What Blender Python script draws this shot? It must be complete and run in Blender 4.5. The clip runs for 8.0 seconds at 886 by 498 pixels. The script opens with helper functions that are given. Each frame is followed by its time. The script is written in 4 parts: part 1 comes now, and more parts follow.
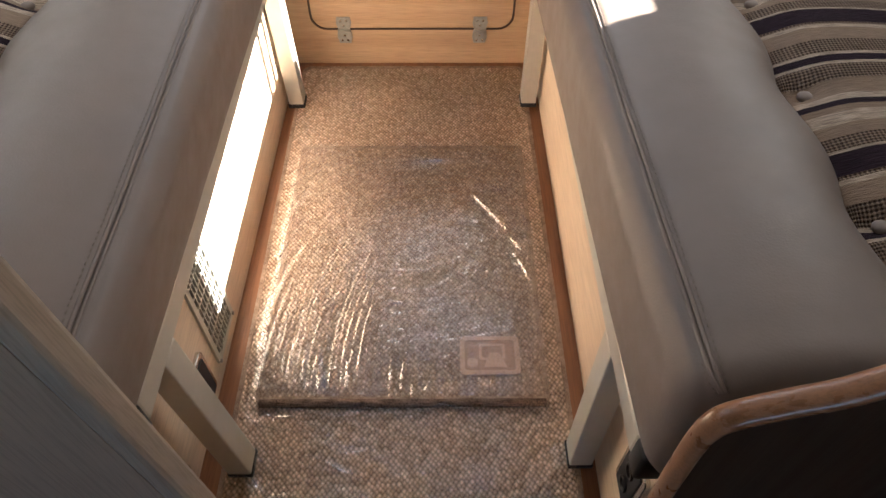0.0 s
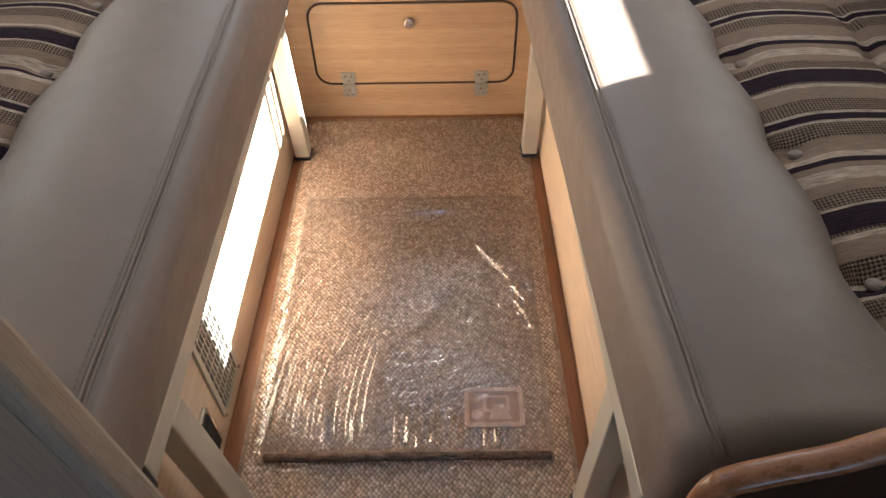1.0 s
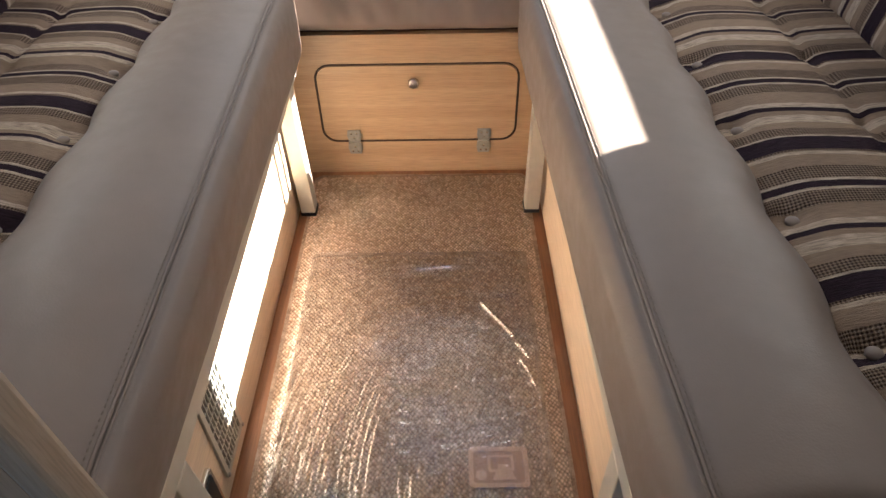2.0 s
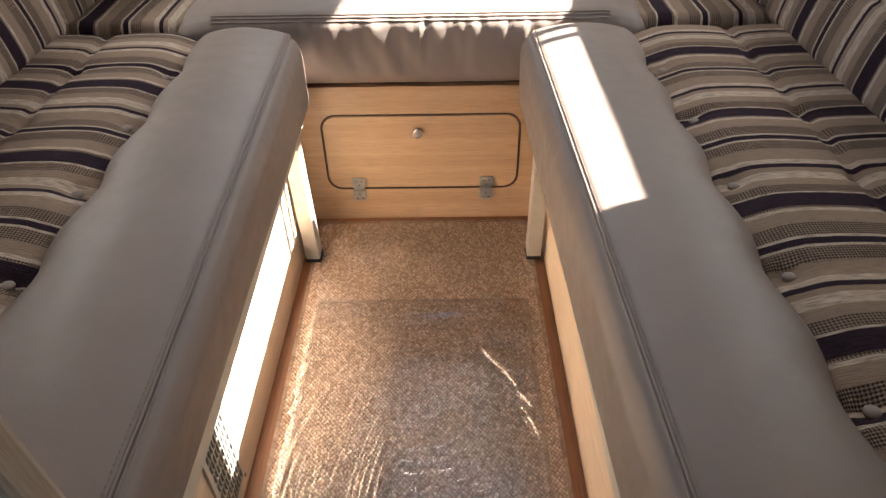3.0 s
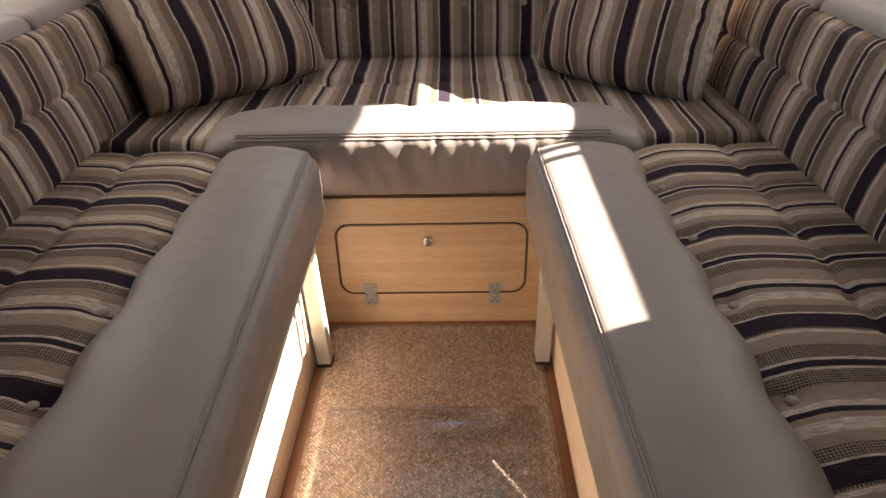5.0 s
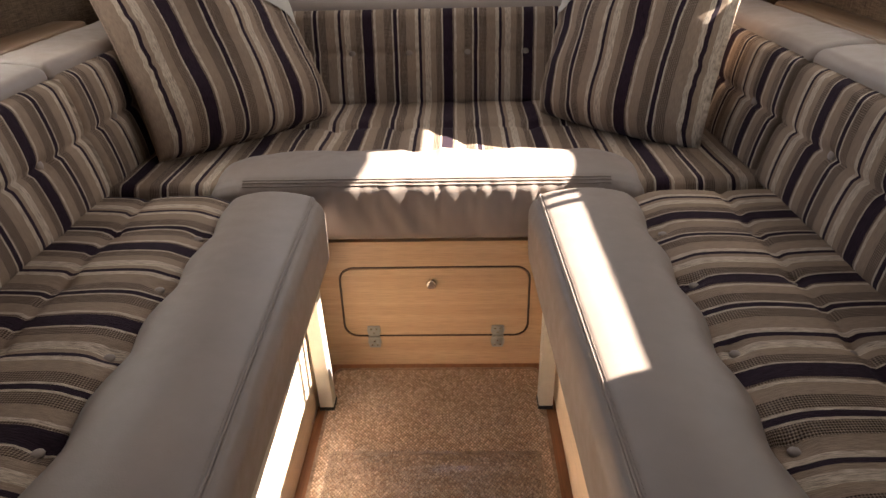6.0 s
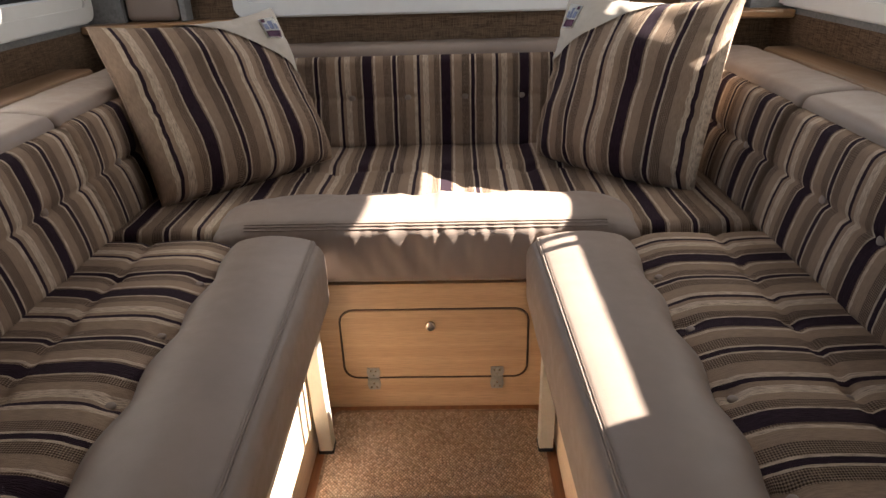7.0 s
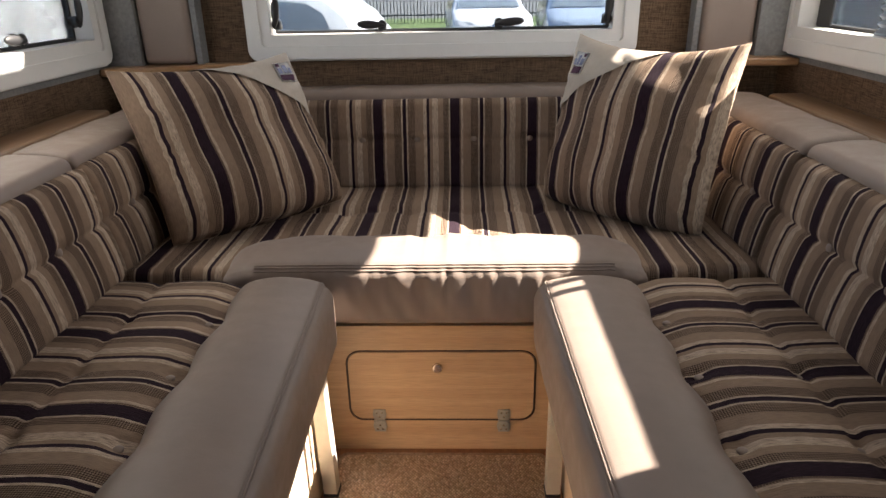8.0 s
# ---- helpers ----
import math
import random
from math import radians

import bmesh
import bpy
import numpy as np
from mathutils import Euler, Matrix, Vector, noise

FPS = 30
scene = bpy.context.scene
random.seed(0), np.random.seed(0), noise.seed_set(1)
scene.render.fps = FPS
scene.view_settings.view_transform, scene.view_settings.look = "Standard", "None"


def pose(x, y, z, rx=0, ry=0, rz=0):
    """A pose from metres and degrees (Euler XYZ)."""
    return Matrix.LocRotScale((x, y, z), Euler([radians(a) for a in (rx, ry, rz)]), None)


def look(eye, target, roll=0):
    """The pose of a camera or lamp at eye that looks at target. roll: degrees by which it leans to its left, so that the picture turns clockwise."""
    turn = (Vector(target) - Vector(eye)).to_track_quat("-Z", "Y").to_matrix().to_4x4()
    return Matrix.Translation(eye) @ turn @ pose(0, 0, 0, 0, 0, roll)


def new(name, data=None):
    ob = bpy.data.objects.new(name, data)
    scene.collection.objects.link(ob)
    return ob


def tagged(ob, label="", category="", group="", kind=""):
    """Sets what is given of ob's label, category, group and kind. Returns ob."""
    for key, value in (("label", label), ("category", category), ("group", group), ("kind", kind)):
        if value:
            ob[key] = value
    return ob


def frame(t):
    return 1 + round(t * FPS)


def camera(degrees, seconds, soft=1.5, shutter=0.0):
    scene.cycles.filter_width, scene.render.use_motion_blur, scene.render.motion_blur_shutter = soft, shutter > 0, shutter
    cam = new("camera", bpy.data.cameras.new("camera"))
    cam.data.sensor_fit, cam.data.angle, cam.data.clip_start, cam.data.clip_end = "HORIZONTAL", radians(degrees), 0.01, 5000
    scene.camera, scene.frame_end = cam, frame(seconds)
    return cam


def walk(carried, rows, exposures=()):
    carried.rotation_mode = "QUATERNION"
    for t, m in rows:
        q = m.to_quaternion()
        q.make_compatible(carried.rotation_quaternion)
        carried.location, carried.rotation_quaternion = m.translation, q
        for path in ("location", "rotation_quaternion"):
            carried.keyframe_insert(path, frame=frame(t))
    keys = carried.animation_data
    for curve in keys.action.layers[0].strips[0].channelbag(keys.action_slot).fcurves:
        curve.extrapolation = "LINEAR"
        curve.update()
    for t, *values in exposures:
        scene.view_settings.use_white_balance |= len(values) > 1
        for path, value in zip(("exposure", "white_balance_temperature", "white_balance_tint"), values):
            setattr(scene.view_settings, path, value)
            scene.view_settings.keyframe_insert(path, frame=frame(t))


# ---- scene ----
cam = camera(68.0, 8.0)
PATH = [
    (0, (0.056, 0.139, 0.844), (0.064, 1.425, -0.688), 0.1),
    (0.5, (0.057, 0.142, 0.855), (0.056, 1.479, -0.633), -0.3),
    (1, (0.059, 0.143, 0.866), (0.052, 1.52, -0.584), -0.9),
    (1.5, (0.058, 0.146, 0.877), (0.048, 1.573, -0.525), -1.0),
    (3, (0.056, 0.149, 0.913), (0.037, 1.698, -0.353), -1.1),
    (3.5, (0.056, 0.149, 0.923), (0.032, 1.731, -0.3), -1.2),
    (4, (0.056, 0.149, 0.935), (0.015, 1.772, -0.233), -1.5),
    (4.5, (0.056, 0.148, 0.949), (0.014, 1.812, -0.159), -1.5),
    (6, (0.056, 0.141, 0.983), (0.004, 1.9, 0.032), -1.4),
    (6.5, (0.059, 0.139, 0.991), (0.014, 1.915, 0.072), -1.7),
    (7, (0.057, 0.136, 1.004), (0.009, 1.943, 0.147), -1.6),
    (7.5, (0.056, 0.135, 1.012), (0.009, 1.959, 0.195), -1.5),
    (8, (0.053, 0.134, 1.023), (-0.012, 1.983, 0.263), -1.2),
]
walk(cam, [(t, look(eye, target, roll)) for t, eye, target, roll in PATH],
     exposures=[(0, 4.35, 6300, 10), (2, 4.3, 6350, 10), (4.5, 4.1, 6500, 11), (6.5, 3.75, 6750, 13), (8, 3.55, 6900, 14)])

# ---- world, sun, exposure ----
SUN_WAY = Vector((1.0, 0.17, 0.83)).normalized()
world = bpy.data.worlds.new("sky_world")
scene.world = world
world.use_nodes = True
wt = world.node_tree
sky = wt.nodes.new("ShaderNodeTexSky")
sky.sky_type, sky.sun_disc = "NISHITA", False
sky.sun_elevation = math.asin(SUN_WAY.z)
sky.sun_rotation = math.atan2(SUN_WAY.x, SUN_WAY.y)
wt.links.new(sky.outputs[0], wt.nodes["Background"].inputs[0])
wt.nodes["Background"].inputs[1].default_value = 0.06
sun_data = bpy.data.lights.new("sun", "SUN")
sun_data.energy, sun_data.angle, sun_data.color = 3.6, radians(0.5), (1.0, 0.95, 0.87)
sun = new("sun", sun_data)
sun.matrix_world = look(SUN_WAY * 20, (0, 0, 0))


def opening_light(name, place, aim, wide, high, power, colour=(1.0, 0.975, 0.94)):
    """Sky light that enters through one opening."""
    d = bpy.data.lights.new(name, "AREA")
    d.shape, d.size, d.size_y, d.energy, d.color = "RECTANGLE", wide, high, power, colour
    o = new(name, d)
    o.matrix_world = look(place, aim)
    return o


# weak front fill, added in an unseen opening behind the camera
opening_light("front_fill_light", (0, -1.88, 1.2), (0, 0.2, 0.5), 1.4, 0.7, 0.015, (0.90, 0.93, 1.0))
opening_light("left_window_light", (-0.985, 1.38, 1.17), (0, 1.38, 1.10), 1.0, 0.22, 0.11)
opening_light("right_window_light", (0.985, 1.45, 1.17), (0, 1.45, 1.10), 0.9, 0.18, 0.39)
opening_light("rear_window_light", (0, 2.125, 1.20), (0, 1.2, 1.05), 0.9, 0.24, 0.36)


# ---- materials ----
def node(t, kind, **values):
    n = t.nodes.new(kind)
    for k, v in values.items():
        if k in n.inputs:
            n.inputs[k].default_value = v
    return n


def fresh(name):
    m = bpy.data.materials.new(name)
    m.use_nodes = True
    t = m.node_tree
    return m, t, t.nodes["Principled BSDF"]


def stretch(t, source, scale):
    c = t.nodes.new("ShaderNodeTexCoord")
    mp = t.nodes.new("ShaderNodeMapping")
    mp.inputs["Scale"].default_value = scale
    t.links.new(c.outputs[source], mp.inputs[0])
    return mp.outputs[0]


def ramp(t, fac, stops, constant=False):
    r = t.nodes.new("ShaderNodeValToRGB")
    if constant:
        r.color_ramp.interpolation = "CONSTANT"
    e = r.color_ramp.elements
    while len(e) < len(stops):
        e.new(0.5)
    for i, (p, c) in enumerate(stops):
        e[i].position = p
        e[i].color = (*c, 1) if len(c) == 3 else c
    t.links.new(fac, r.inputs[0])
    return r.outputs[0]


def mixed(t, fac, a, b, how="MIX"):
    m = t.nodes.new("ShaderNodeMix")
    m.data_type, m.blend_type = "RGBA", how
    for slot, v in ((m.inputs[0], fac), (m.inputs[6], a), (m.inputs[7], b)):
        if isinstance(v, bpy.types.NodeSocket):
            t.links.new(v, slot)
        elif isinstance(v, (int, float)):
            slot.default_value = v
        else:
            slot.default_value = (*v, 1)
    return m.outputs[2]


def sums(t, how, a, b):
    m = t.nodes.new("ShaderNodeMath")
    m.operation = how
    for slot, v in zip(m.inputs, (a, b)):
        if isinstance(v, bpy.types.NodeSocket):
            t.links.new(v, slot)
        else:
            slot.default_value = v
    return m.outputs[0]


def bump(t, p, height, strength, distance, below=None):
    b = t.nodes.new("ShaderNodeBump")
    b.inputs["Strength"].default_value, b.inputs["Distance"].default_value = strength, distance
    t.links.new(height, b.inputs["Height"])
    if below:
        t.links.new(below, b.inputs["Normal"])
    t.links.new(b.outputs[0], p.inputs["Normal"])
    return b.outputs[0]


def noise_of(t, vec, scale, detail=3.0, rough=0.55):
    n = node(t, "ShaderNodeTexNoise", Scale=scale, Detail=detail, Roughness=rough)
    t.links.new(vec, n.inputs["Vector"])
    return n.outputs["Fac"]


def plain(name, colour, rough=0.5, metal=0.0, vary=0.08, grain=60.0, relief=0.0, coat=0.0):
    m, t, p = fresh(name)
    v = stretch(t, "Object", (1, 1, 1))
    f = mixed(t, 0.4, noise_of(t, v, grain, 4), noise_of(t, v, grain / 12, 2))
    lo = tuple(c * (1 - vary) for c in colour)
    hi = tuple(min(1, c * (1 + vary)) for c in colour)
    t.links.new(ramp(t, f, [(0.3, lo), (0.7, hi)]), p.inputs["Base Color"])
    p.inputs["Roughness"].default_value, p.inputs["Metallic"].default_value = rough, metal
    p.inputs["Coat Weight"].default_value = coat
    if relief:
        bump(t, p, noise_of(t, v, grain * 3, 3), 0.5, relief)
    return m


def leather(name, colour):
    m, t, p = fresh(name)
    v = stretch(t, "Object", (1, 1, 1))
    f = noise_of(t, v, 9, 4)
    c = ramp(t, f, [(0.3, tuple(a * 0.93 for a in colour)), (0.7, tuple(a * 1.05 for a in colour))])
    t.links.new(c, p.inputs["Base Color"])
    t.links.new(ramp(t, noise_of(t, v, 40, 4), [(0.3, (0.47,) * 3), (0.7, (0.60,) * 3)]), p.inputs["Roughness"])
    p.inputs["Specular IOR Level"].default_value = 0.38
    vor = node(t, "ShaderNodeTexVoronoi", Scale=520.0)
    t.links.new(v, vor.inputs["Vector"])
    folds = bump(t, p, noise_of(t, stretch(t, "Object", (1, 1.7, 1)), 22, 3, 0.5), 0.18, 0.003)
    bump(t, p, vor.outputs["Distance"], 0.2, 0.0005, folds)
    return m


STRIPES = [(0.0, "p"), (0.118, "w"), (0.137, "c"), (0.167, "t"), (0.265, "w"), (0.362, "c"), (0.379, "p"), (0.429, "c"), (0.447, "w"),
           (0.542, "t"), (0.651, "c"), (0.692, "p"), (0.729, "t"), (0.766, "c"), (0.843, "t"), (0.914, "w"), (0.984, "c")]
YARN = {"p": (0.021, 0.0105, 0.0165), "c": (0.40, 0.315, 0.24), "t": (0.236, 0.166, 0.119), "w": (0.155, 0.10, 0.07)}
PERIOD = 0.217


def striped(name):
    """Woven stripe fabric; u runs across the stripes, v along them, in metres."""
    m, t, p = fresh(name)
    c = t.nodes.new("ShaderNodeTexCoord")
    s = t.nodes.new("ShaderNodeSeparateXYZ")
    t.links.new(c.outputs["UV"], s.inputs[0])
    u, v = s.outputs[0], s.outputs[1]
    wob = node(t, "ShaderNodeTexNoise", Scale=90.0, Detail=2.0)
    t.links.new(c.outputs["UV"], wob.inputs["Vector"])
    uu = sums(t, "ADD", u, sums(t, "MULTIPLY", sums(t, "SUBTRACT", wob.outputs["Fac"], 0.5), 0.0012))
    f = sums(t, "FRACT", sums(t, "MULTIPLY", uu, 1 / PERIOD), 0)
    base = ramp(t, f, [(a, YARN[k]) for a, k in STRIPES], True)
    weave = ramp(t, f, [(a, ((1,) if k == "w" else (0.0,)) * 3) for a, k in STRIPES], True)
    slub = ramp(t, f, [(a, ((1,) if k in "cp" else (0.0,)) * 3) for a, k in STRIPES], True)
    # herringbone knots in the coarse stripes
    k1 = sums(t, "SINE", sums(t, "MULTIPLY", sums(t, "ADD", u, v), 2 * math.pi / 0.0070), 0)
    k2 = sums(t, "SINE", sums(t, "MULTIPLY", sums(t, "SUBTRACT", u, v), 2 * math.pi / 0.0070), 0)
    knots = sums(t, "MULTIPLY", k1, k2)
    knot_col = ramp(t, sums(t, "ADD", sums(t, "MULTIPLY", knots, 0.5), 0.5), [(0.30, (0.055, 0.033, 0.023)), (0.66, (0.25, 0.18, 0.13))])
    base = mixed(t, sums(t, "MULTIPLY", weave, 0.95), base, knot_col)
    # slubs along the thick yarns and fine warp lines
    mp = t.nodes.new("ShaderNodeMapping")
    mp.inputs["Scale"].default_value = (620, 60, 1)
    t.links.new(c.outputs["UV"], mp.inputs[0])
    slubs = noise_of(t, mp.outputs[0], 1.0, 3, 0.6)
    tone = ramp(t, slubs, [(0.3, (0.45,) * 3), (0.7, (1.35,) * 3)])
    base = mixed(t, sums(t, "ADD", sums(t, "MULTIPLY", slub, 0.55), 0.42), base, mixed(t, 1.0, base, tone, "MULTIPLY"))
    worn = noise_of(t, c.outputs["UV"], 11, 3)
    base = mixed(t, 0.35, base, mixed(t, 1.0, base, ramp(t, worn, [(0.3, (0.8,) * 3), (0.7, (1.12,) * 3)]), "MULTIPLY"))
    t.links.new(base, p.inputs["Base Color"])
    p.inputs["Roughness"].default_value = 0.92
    p.inputs["Specular IOR Level"].default_value = 0.15
    h = sums(t, "ADD", sums(t, "MULTIPLY", knots, weave), sums(t, "MULTIPLY", slubs, 1.2))
    b0 = bump(t, p, h, 0.8, 0.0016)
    bump(t, p, slub, 0.5, 0.0012, b0)
    return m


def wood(name, light, dark, along, rough=0.42, scale=1.0):
    """Beech laminate with fine flecks; along is the axis of the grain."""
    m, t, p = fresh(name)
    sc = [190 * scale] * 3
    sc[along] = 4.0 * scale
    fine = [700 * scale] * 3
    fine[along] = 22.0 * scale
    bands = noise_of(t, stretch(t, "Object", sc), 0.35, 4, 0.65)
    flecks = noise_of(t, stretch(t, "Object", fine), 1.0, 2, 0.5)
    mid = tuple((a + b) / 2 for a, b in zip(light, dark))
    c = ramp(t, bands, [(0.28, dark), (0.5, mid), (0.72, light)])
    c = mixed(t, 0.55, c, mixed(t, 1.0, c, ramp(t, flecks, [(0.36, (0.72,) * 3), (0.55, (1.06,) * 3)]), "MULTIPLY"))
    t.links.new(c, p.inputs["Base Color"])
    t.links.new(ramp(t, bands, [(0.3, (rough - 0.06,) * 3), (0.7, (rough + 0.08,) * 3)]), p.inputs["Roughness"])
    bump(t, p, flecks, 0.12, 0.0006)
    return m


def woven(name, a, b, pitch, cross=True, rough=0.95):
    """Coarse hessian wall lining."""
    m, t, p = fresh(name)
    n1 = noise_of(t, stretch(t, "Object", (1 / pitch, 1 / pitch, 0.06 / pitch)), 1.0, 2, 0.6)
    n2 = noise_of(t, stretch(t, "Object", (0.07 / pitch, 0.07 / pitch, 1 / pitch)), 1.0, 2, 0.6)
    f = sums(t, "MULTIPLY", sums(t, "ADD", n1, n2), 0.5)
    t.links.new(ramp(t, f, [(0.38, a), (0.62, b)]), p.inputs["Base Color"])
    p.inputs["Roughness"].default_value = rough
    p.inputs["Specular IOR Level"].default_value = 0.1
    bump(t, p, f, 0.6, 0.0015)
    return m


def carpet_pile(name, dark, light):
    """Loop pile in staggered rows."""
    m, t, p = fresh(name)
    v = stretch(t, "Object", (1.0, 0.8, 1.0))
    v.node.inputs["Rotation"].default_value = (0, 0, 0.72)
    vor = node(t, "ShaderNodeTexVoronoi", Scale=200.0, Randomness=0.35)
    t.links.new(v, vor.inputs["Vector"])
    cells = t.nodes.new("ShaderNodeSeparateColor")
    t.links.new(vor.outputs["Color"], cells.inputs[0])
    c = ramp(t, cells.outputs[0], [(0.1, dark), (0.55, tuple((a + b) / 2 for a, b in zip(dark, light))), (0.95, light)])
    # loop tops lighter, gaps darker: shade between the loops put into the colour
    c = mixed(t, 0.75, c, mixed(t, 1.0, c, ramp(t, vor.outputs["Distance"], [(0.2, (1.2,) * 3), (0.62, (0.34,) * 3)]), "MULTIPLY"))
    c = mixed(t, 0.5, c, mixed(t, 1.0, c, ramp(t, noise_of(t, v, 14, 3), [(0.3, (0.85,) * 3), (0.7, (1.15,) * 3)]), "MULTIPLY"))
    t.links.new(c, p.inputs["Base Color"])
    p.inputs["Roughness"].default_value = 0.95
    p.inputs["Specular IOR Level"].default_value = 0.12
    bump(t, p, sums(t, "SUBTRACT", 1.0, vor.outputs["Distance"]), 0.9, 0.004)
    return m


def clear(name, gloss=0.05, rough=0.02, tint=(0.97, 0.98, 0.98), strength=1.0, relief=0.0):
    """Thin clear sheet: lets light through, with a surface shine."""
    m = bpy.data.materials.new(name)
    m.use_nodes = True
    t = m.node_tree
    t.nodes.clear()
    out = t.nodes.new("ShaderNodeOutputMaterial")
    tr = t.nodes.new("ShaderNodeBsdfTransparent")
    tr.inputs[0].default_value = (*tint, 1)
    gl = t.nodes.new("ShaderNodeBsdfGlossy")
    gl.inputs["Roughness"].default_value = rough
    fr = node(t, "ShaderNodeFresnel", IOR=1.5)
    fac = sums(t, "ADD", sums(t, "MULTIPLY", fr.outputs[0], strength), gloss)
    if relief:
        b = t.nodes.new("ShaderNodeBump")
        b.inputs["Strength"].default_value, b.inputs["Distance"].default_value = 0.6, relief
        o_vec = stretch(t, "Object", (1, 1, 1))
        patch = ramp(t, noise_of(t, o_vec, 13, 3), [(0.36, (0.25,) * 3), (0.62, (1.0,) * 3)])
        loops_v = stretch(t, "Object", (1.0, 0.8, 1.0))
        loops_v.node.inputs["Rotation"].default_value = (0, 0, 0.72)
        vor = node(t, "ShaderNodeTexVoronoi", Scale=200.0, Randomness=0.35)
        t.links.new(loops_v, vor.inputs["Vector"])
        h = sums(t, "ADD", sums(t, "MULTIPLY", noise_of(t, o_vec, 150, 2, 0.5), 1.0), sums(t, "MULTIPLY", vor.outputs["Distance"], -0.35))
        t.links.new(sums(t, "MULTIPLY", h, patch), b.inputs["Height"])
        t.links.new(b.outputs[0], gl.inputs["Normal"])
    mx = t.nodes.new("ShaderNodeMixShader")
    t.links.new(fac, mx.inputs[0])
    t.links.new(tr.outputs[0], mx.inputs[1])
    t.links.new(gl.outputs[0], mx.inputs[2])
    t.links.new(mx.outputs[0], out.inputs[0])
    return m


LEATHER = leather("taupe_leather", (0.208, 0.161, 0.133))
STRIPE = striped("striped_fabric")
BEECH_X = wood("beech_grain_across", (0.56, 0.375, 0.22), (0.44, 0.275, 0.15), 0)
BEECH_Y = wood("beech_grain_lengthwise", (0.74, 0.59, 0.44), (0.65, 0.49, 0.345), 1)
BEECH_SOLID = wood("solid_beech_edge", (0.34, 0.20, 0.105), (0.26, 0.14, 0.066), 0, 0.32)
BEECH_SHELF = wood("solid_beech_shelf", (0.21, 0.13, 0.076), (0.16, 0.095, 0.052), 1, 0.35)
FLOOR_WOOD = wood("brown_wood_floor", (0.34, 0.145, 0.062), (0.22, 0.088, 0.036), 1, 0.4)
HESSIAN = woven("brown_hessian", (0.055, 0.034, 0.021), (0.155, 0.104, 0.068), 0.0022)
FELT = plain("grey_felt", (0.16, 0.16, 0.157), 0.98, 0, 0.3, 120, 0.002)
PLASTIC = plain("white_plastic", (0.60, 0.595, 0.575), 0.38, 0, 0.03, 30)
ALU = plain("satin_grey_metal", (0.55, 0.52, 0.45), 0.38, 0.35, 0.05, 80)
BLACK = plain("black_plastic", (0.010, 0.010, 0.011), 0.55, 0, 0.2, 40)
GASKET = plain("dark_brown_gasket", (0.060, 0.028, 0.014), 0.6, 0, 0.2, 80)
STEEL = plain("worn_steel", (0.36, 0.345, 0.31), 0.45, 0.55, 0.18, 160, 0.0004)
CHROME = plain("brushed_nickel", (0.70, 0.68, 0.64), 0.22, 1.0, 0.05, 90)
THREAD = plain("taupe_thread", (0.19, 0.15, 0.118), 0.8, 0, 0.15, 200)
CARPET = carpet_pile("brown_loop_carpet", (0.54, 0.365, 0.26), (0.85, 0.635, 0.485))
BINDING = woven("brown_binding_tape", (0.24, 0.16, 0.115), (0.50, 0.37, 0.28), 0.0013)
ROPE = woven("dark_braided_binding", (0.07, 0.045, 0.032), (0.30, 0.21, 0.155), 0.0016)
FILM = clear("clear_plastic_film", 0.10, 0.03, (0.99, 0.99, 0.99), 0.6, 0.0010)
GLASS = clear("window_glass", 0.01, 0.01, (0.50, 0.53, 0.55), 0.8)
PAD = plain("embossed_brown_vinyl", (0.64, 0.42, 0.29), 0.35, 0, 0.12, 50)
# same vinyl, darker in colour to give the badge's recess its shade
PAD_SHADE = plain("shaded_brown_vinyl", (0.46, 0.28, 0.185), 0.4, 0, 0.12, 50)
RIM_WOOD = wood("reddish_rim_wood", (0.30, 0.130, 0.058), (0.21, 0.085, 0.036), 0, 0.3)
CEILING = plain("cream_lining", (0.62, 0.58, 0.52), 0.85, 0, 0.05, 50)
BARE = plain("brown_wall_board", (0.28, 0.22, 0.17), 0.7, 0, 0.06, 30)
CREAM = plain("cream_faux_suede", (0.33, 0.29, 0.245), 0.8, 0, 0.08, 60, 0.0006)
BLIND = plain("grey_blue_blind_cloth", (0.20, 0.23, 0.27), 0.8, 0, 0.08, 60)
BADGE_W = plain("white_badge_cloth", (0.75, 0.75, 0.74), 0.7, 0, 0.04, 100)
BADGE_B = plain("blue_grey_badge_print", (0.30, 0.34, 0.50), 0.7, 0, 0.1, 100)
BADGE_P = plain("plum_badge_print", (0.085, 0.018, 0.06), 0.7, 0, 0.1, 100)
ASPHALT = plain("asphalt", (0.13, 0.13, 0.13), 0.9, 0, 0.3, 20, 0.004)
TURF = plain("grass_green", (0.10, 0.15, 0.045), 0.95, 0, 0.4, 8, 0.02)
CAR_WHITE = plain("white_car_paint", (0.80, 0.80, 0.80), 0.25, 0, 0.02, 4, 0, 0.6)
CAR_BLUE = plain("pale_blue_car_paint", (0.35, 0.42, 0.52), 0.25, 0, 0.03, 4, 0, 0.6)
CAR_GLASS = plain("tinted_car_glass", (0.36, 0.42, 0.48), 0.06, 0, 0.1, 5)
LAMP_GLASS = plain("headlamp_glass", (0.55, 0.60, 0.66), 0.12, 0.3, 0.1, 10)
RUBBER = plain("black_rubber", (0.025, 0.025, 0.025), 0.8, 0, 0.2, 30)
GREY_LINE = plain("grey_decal", (0.30, 0.32, 0.34), 0.5, 0, 0.05, 30)
FENCE = plain("dark_green_fence_paint", (0.035, 0.045, 0.04), 0.5, 0.2, 0.2, 20)


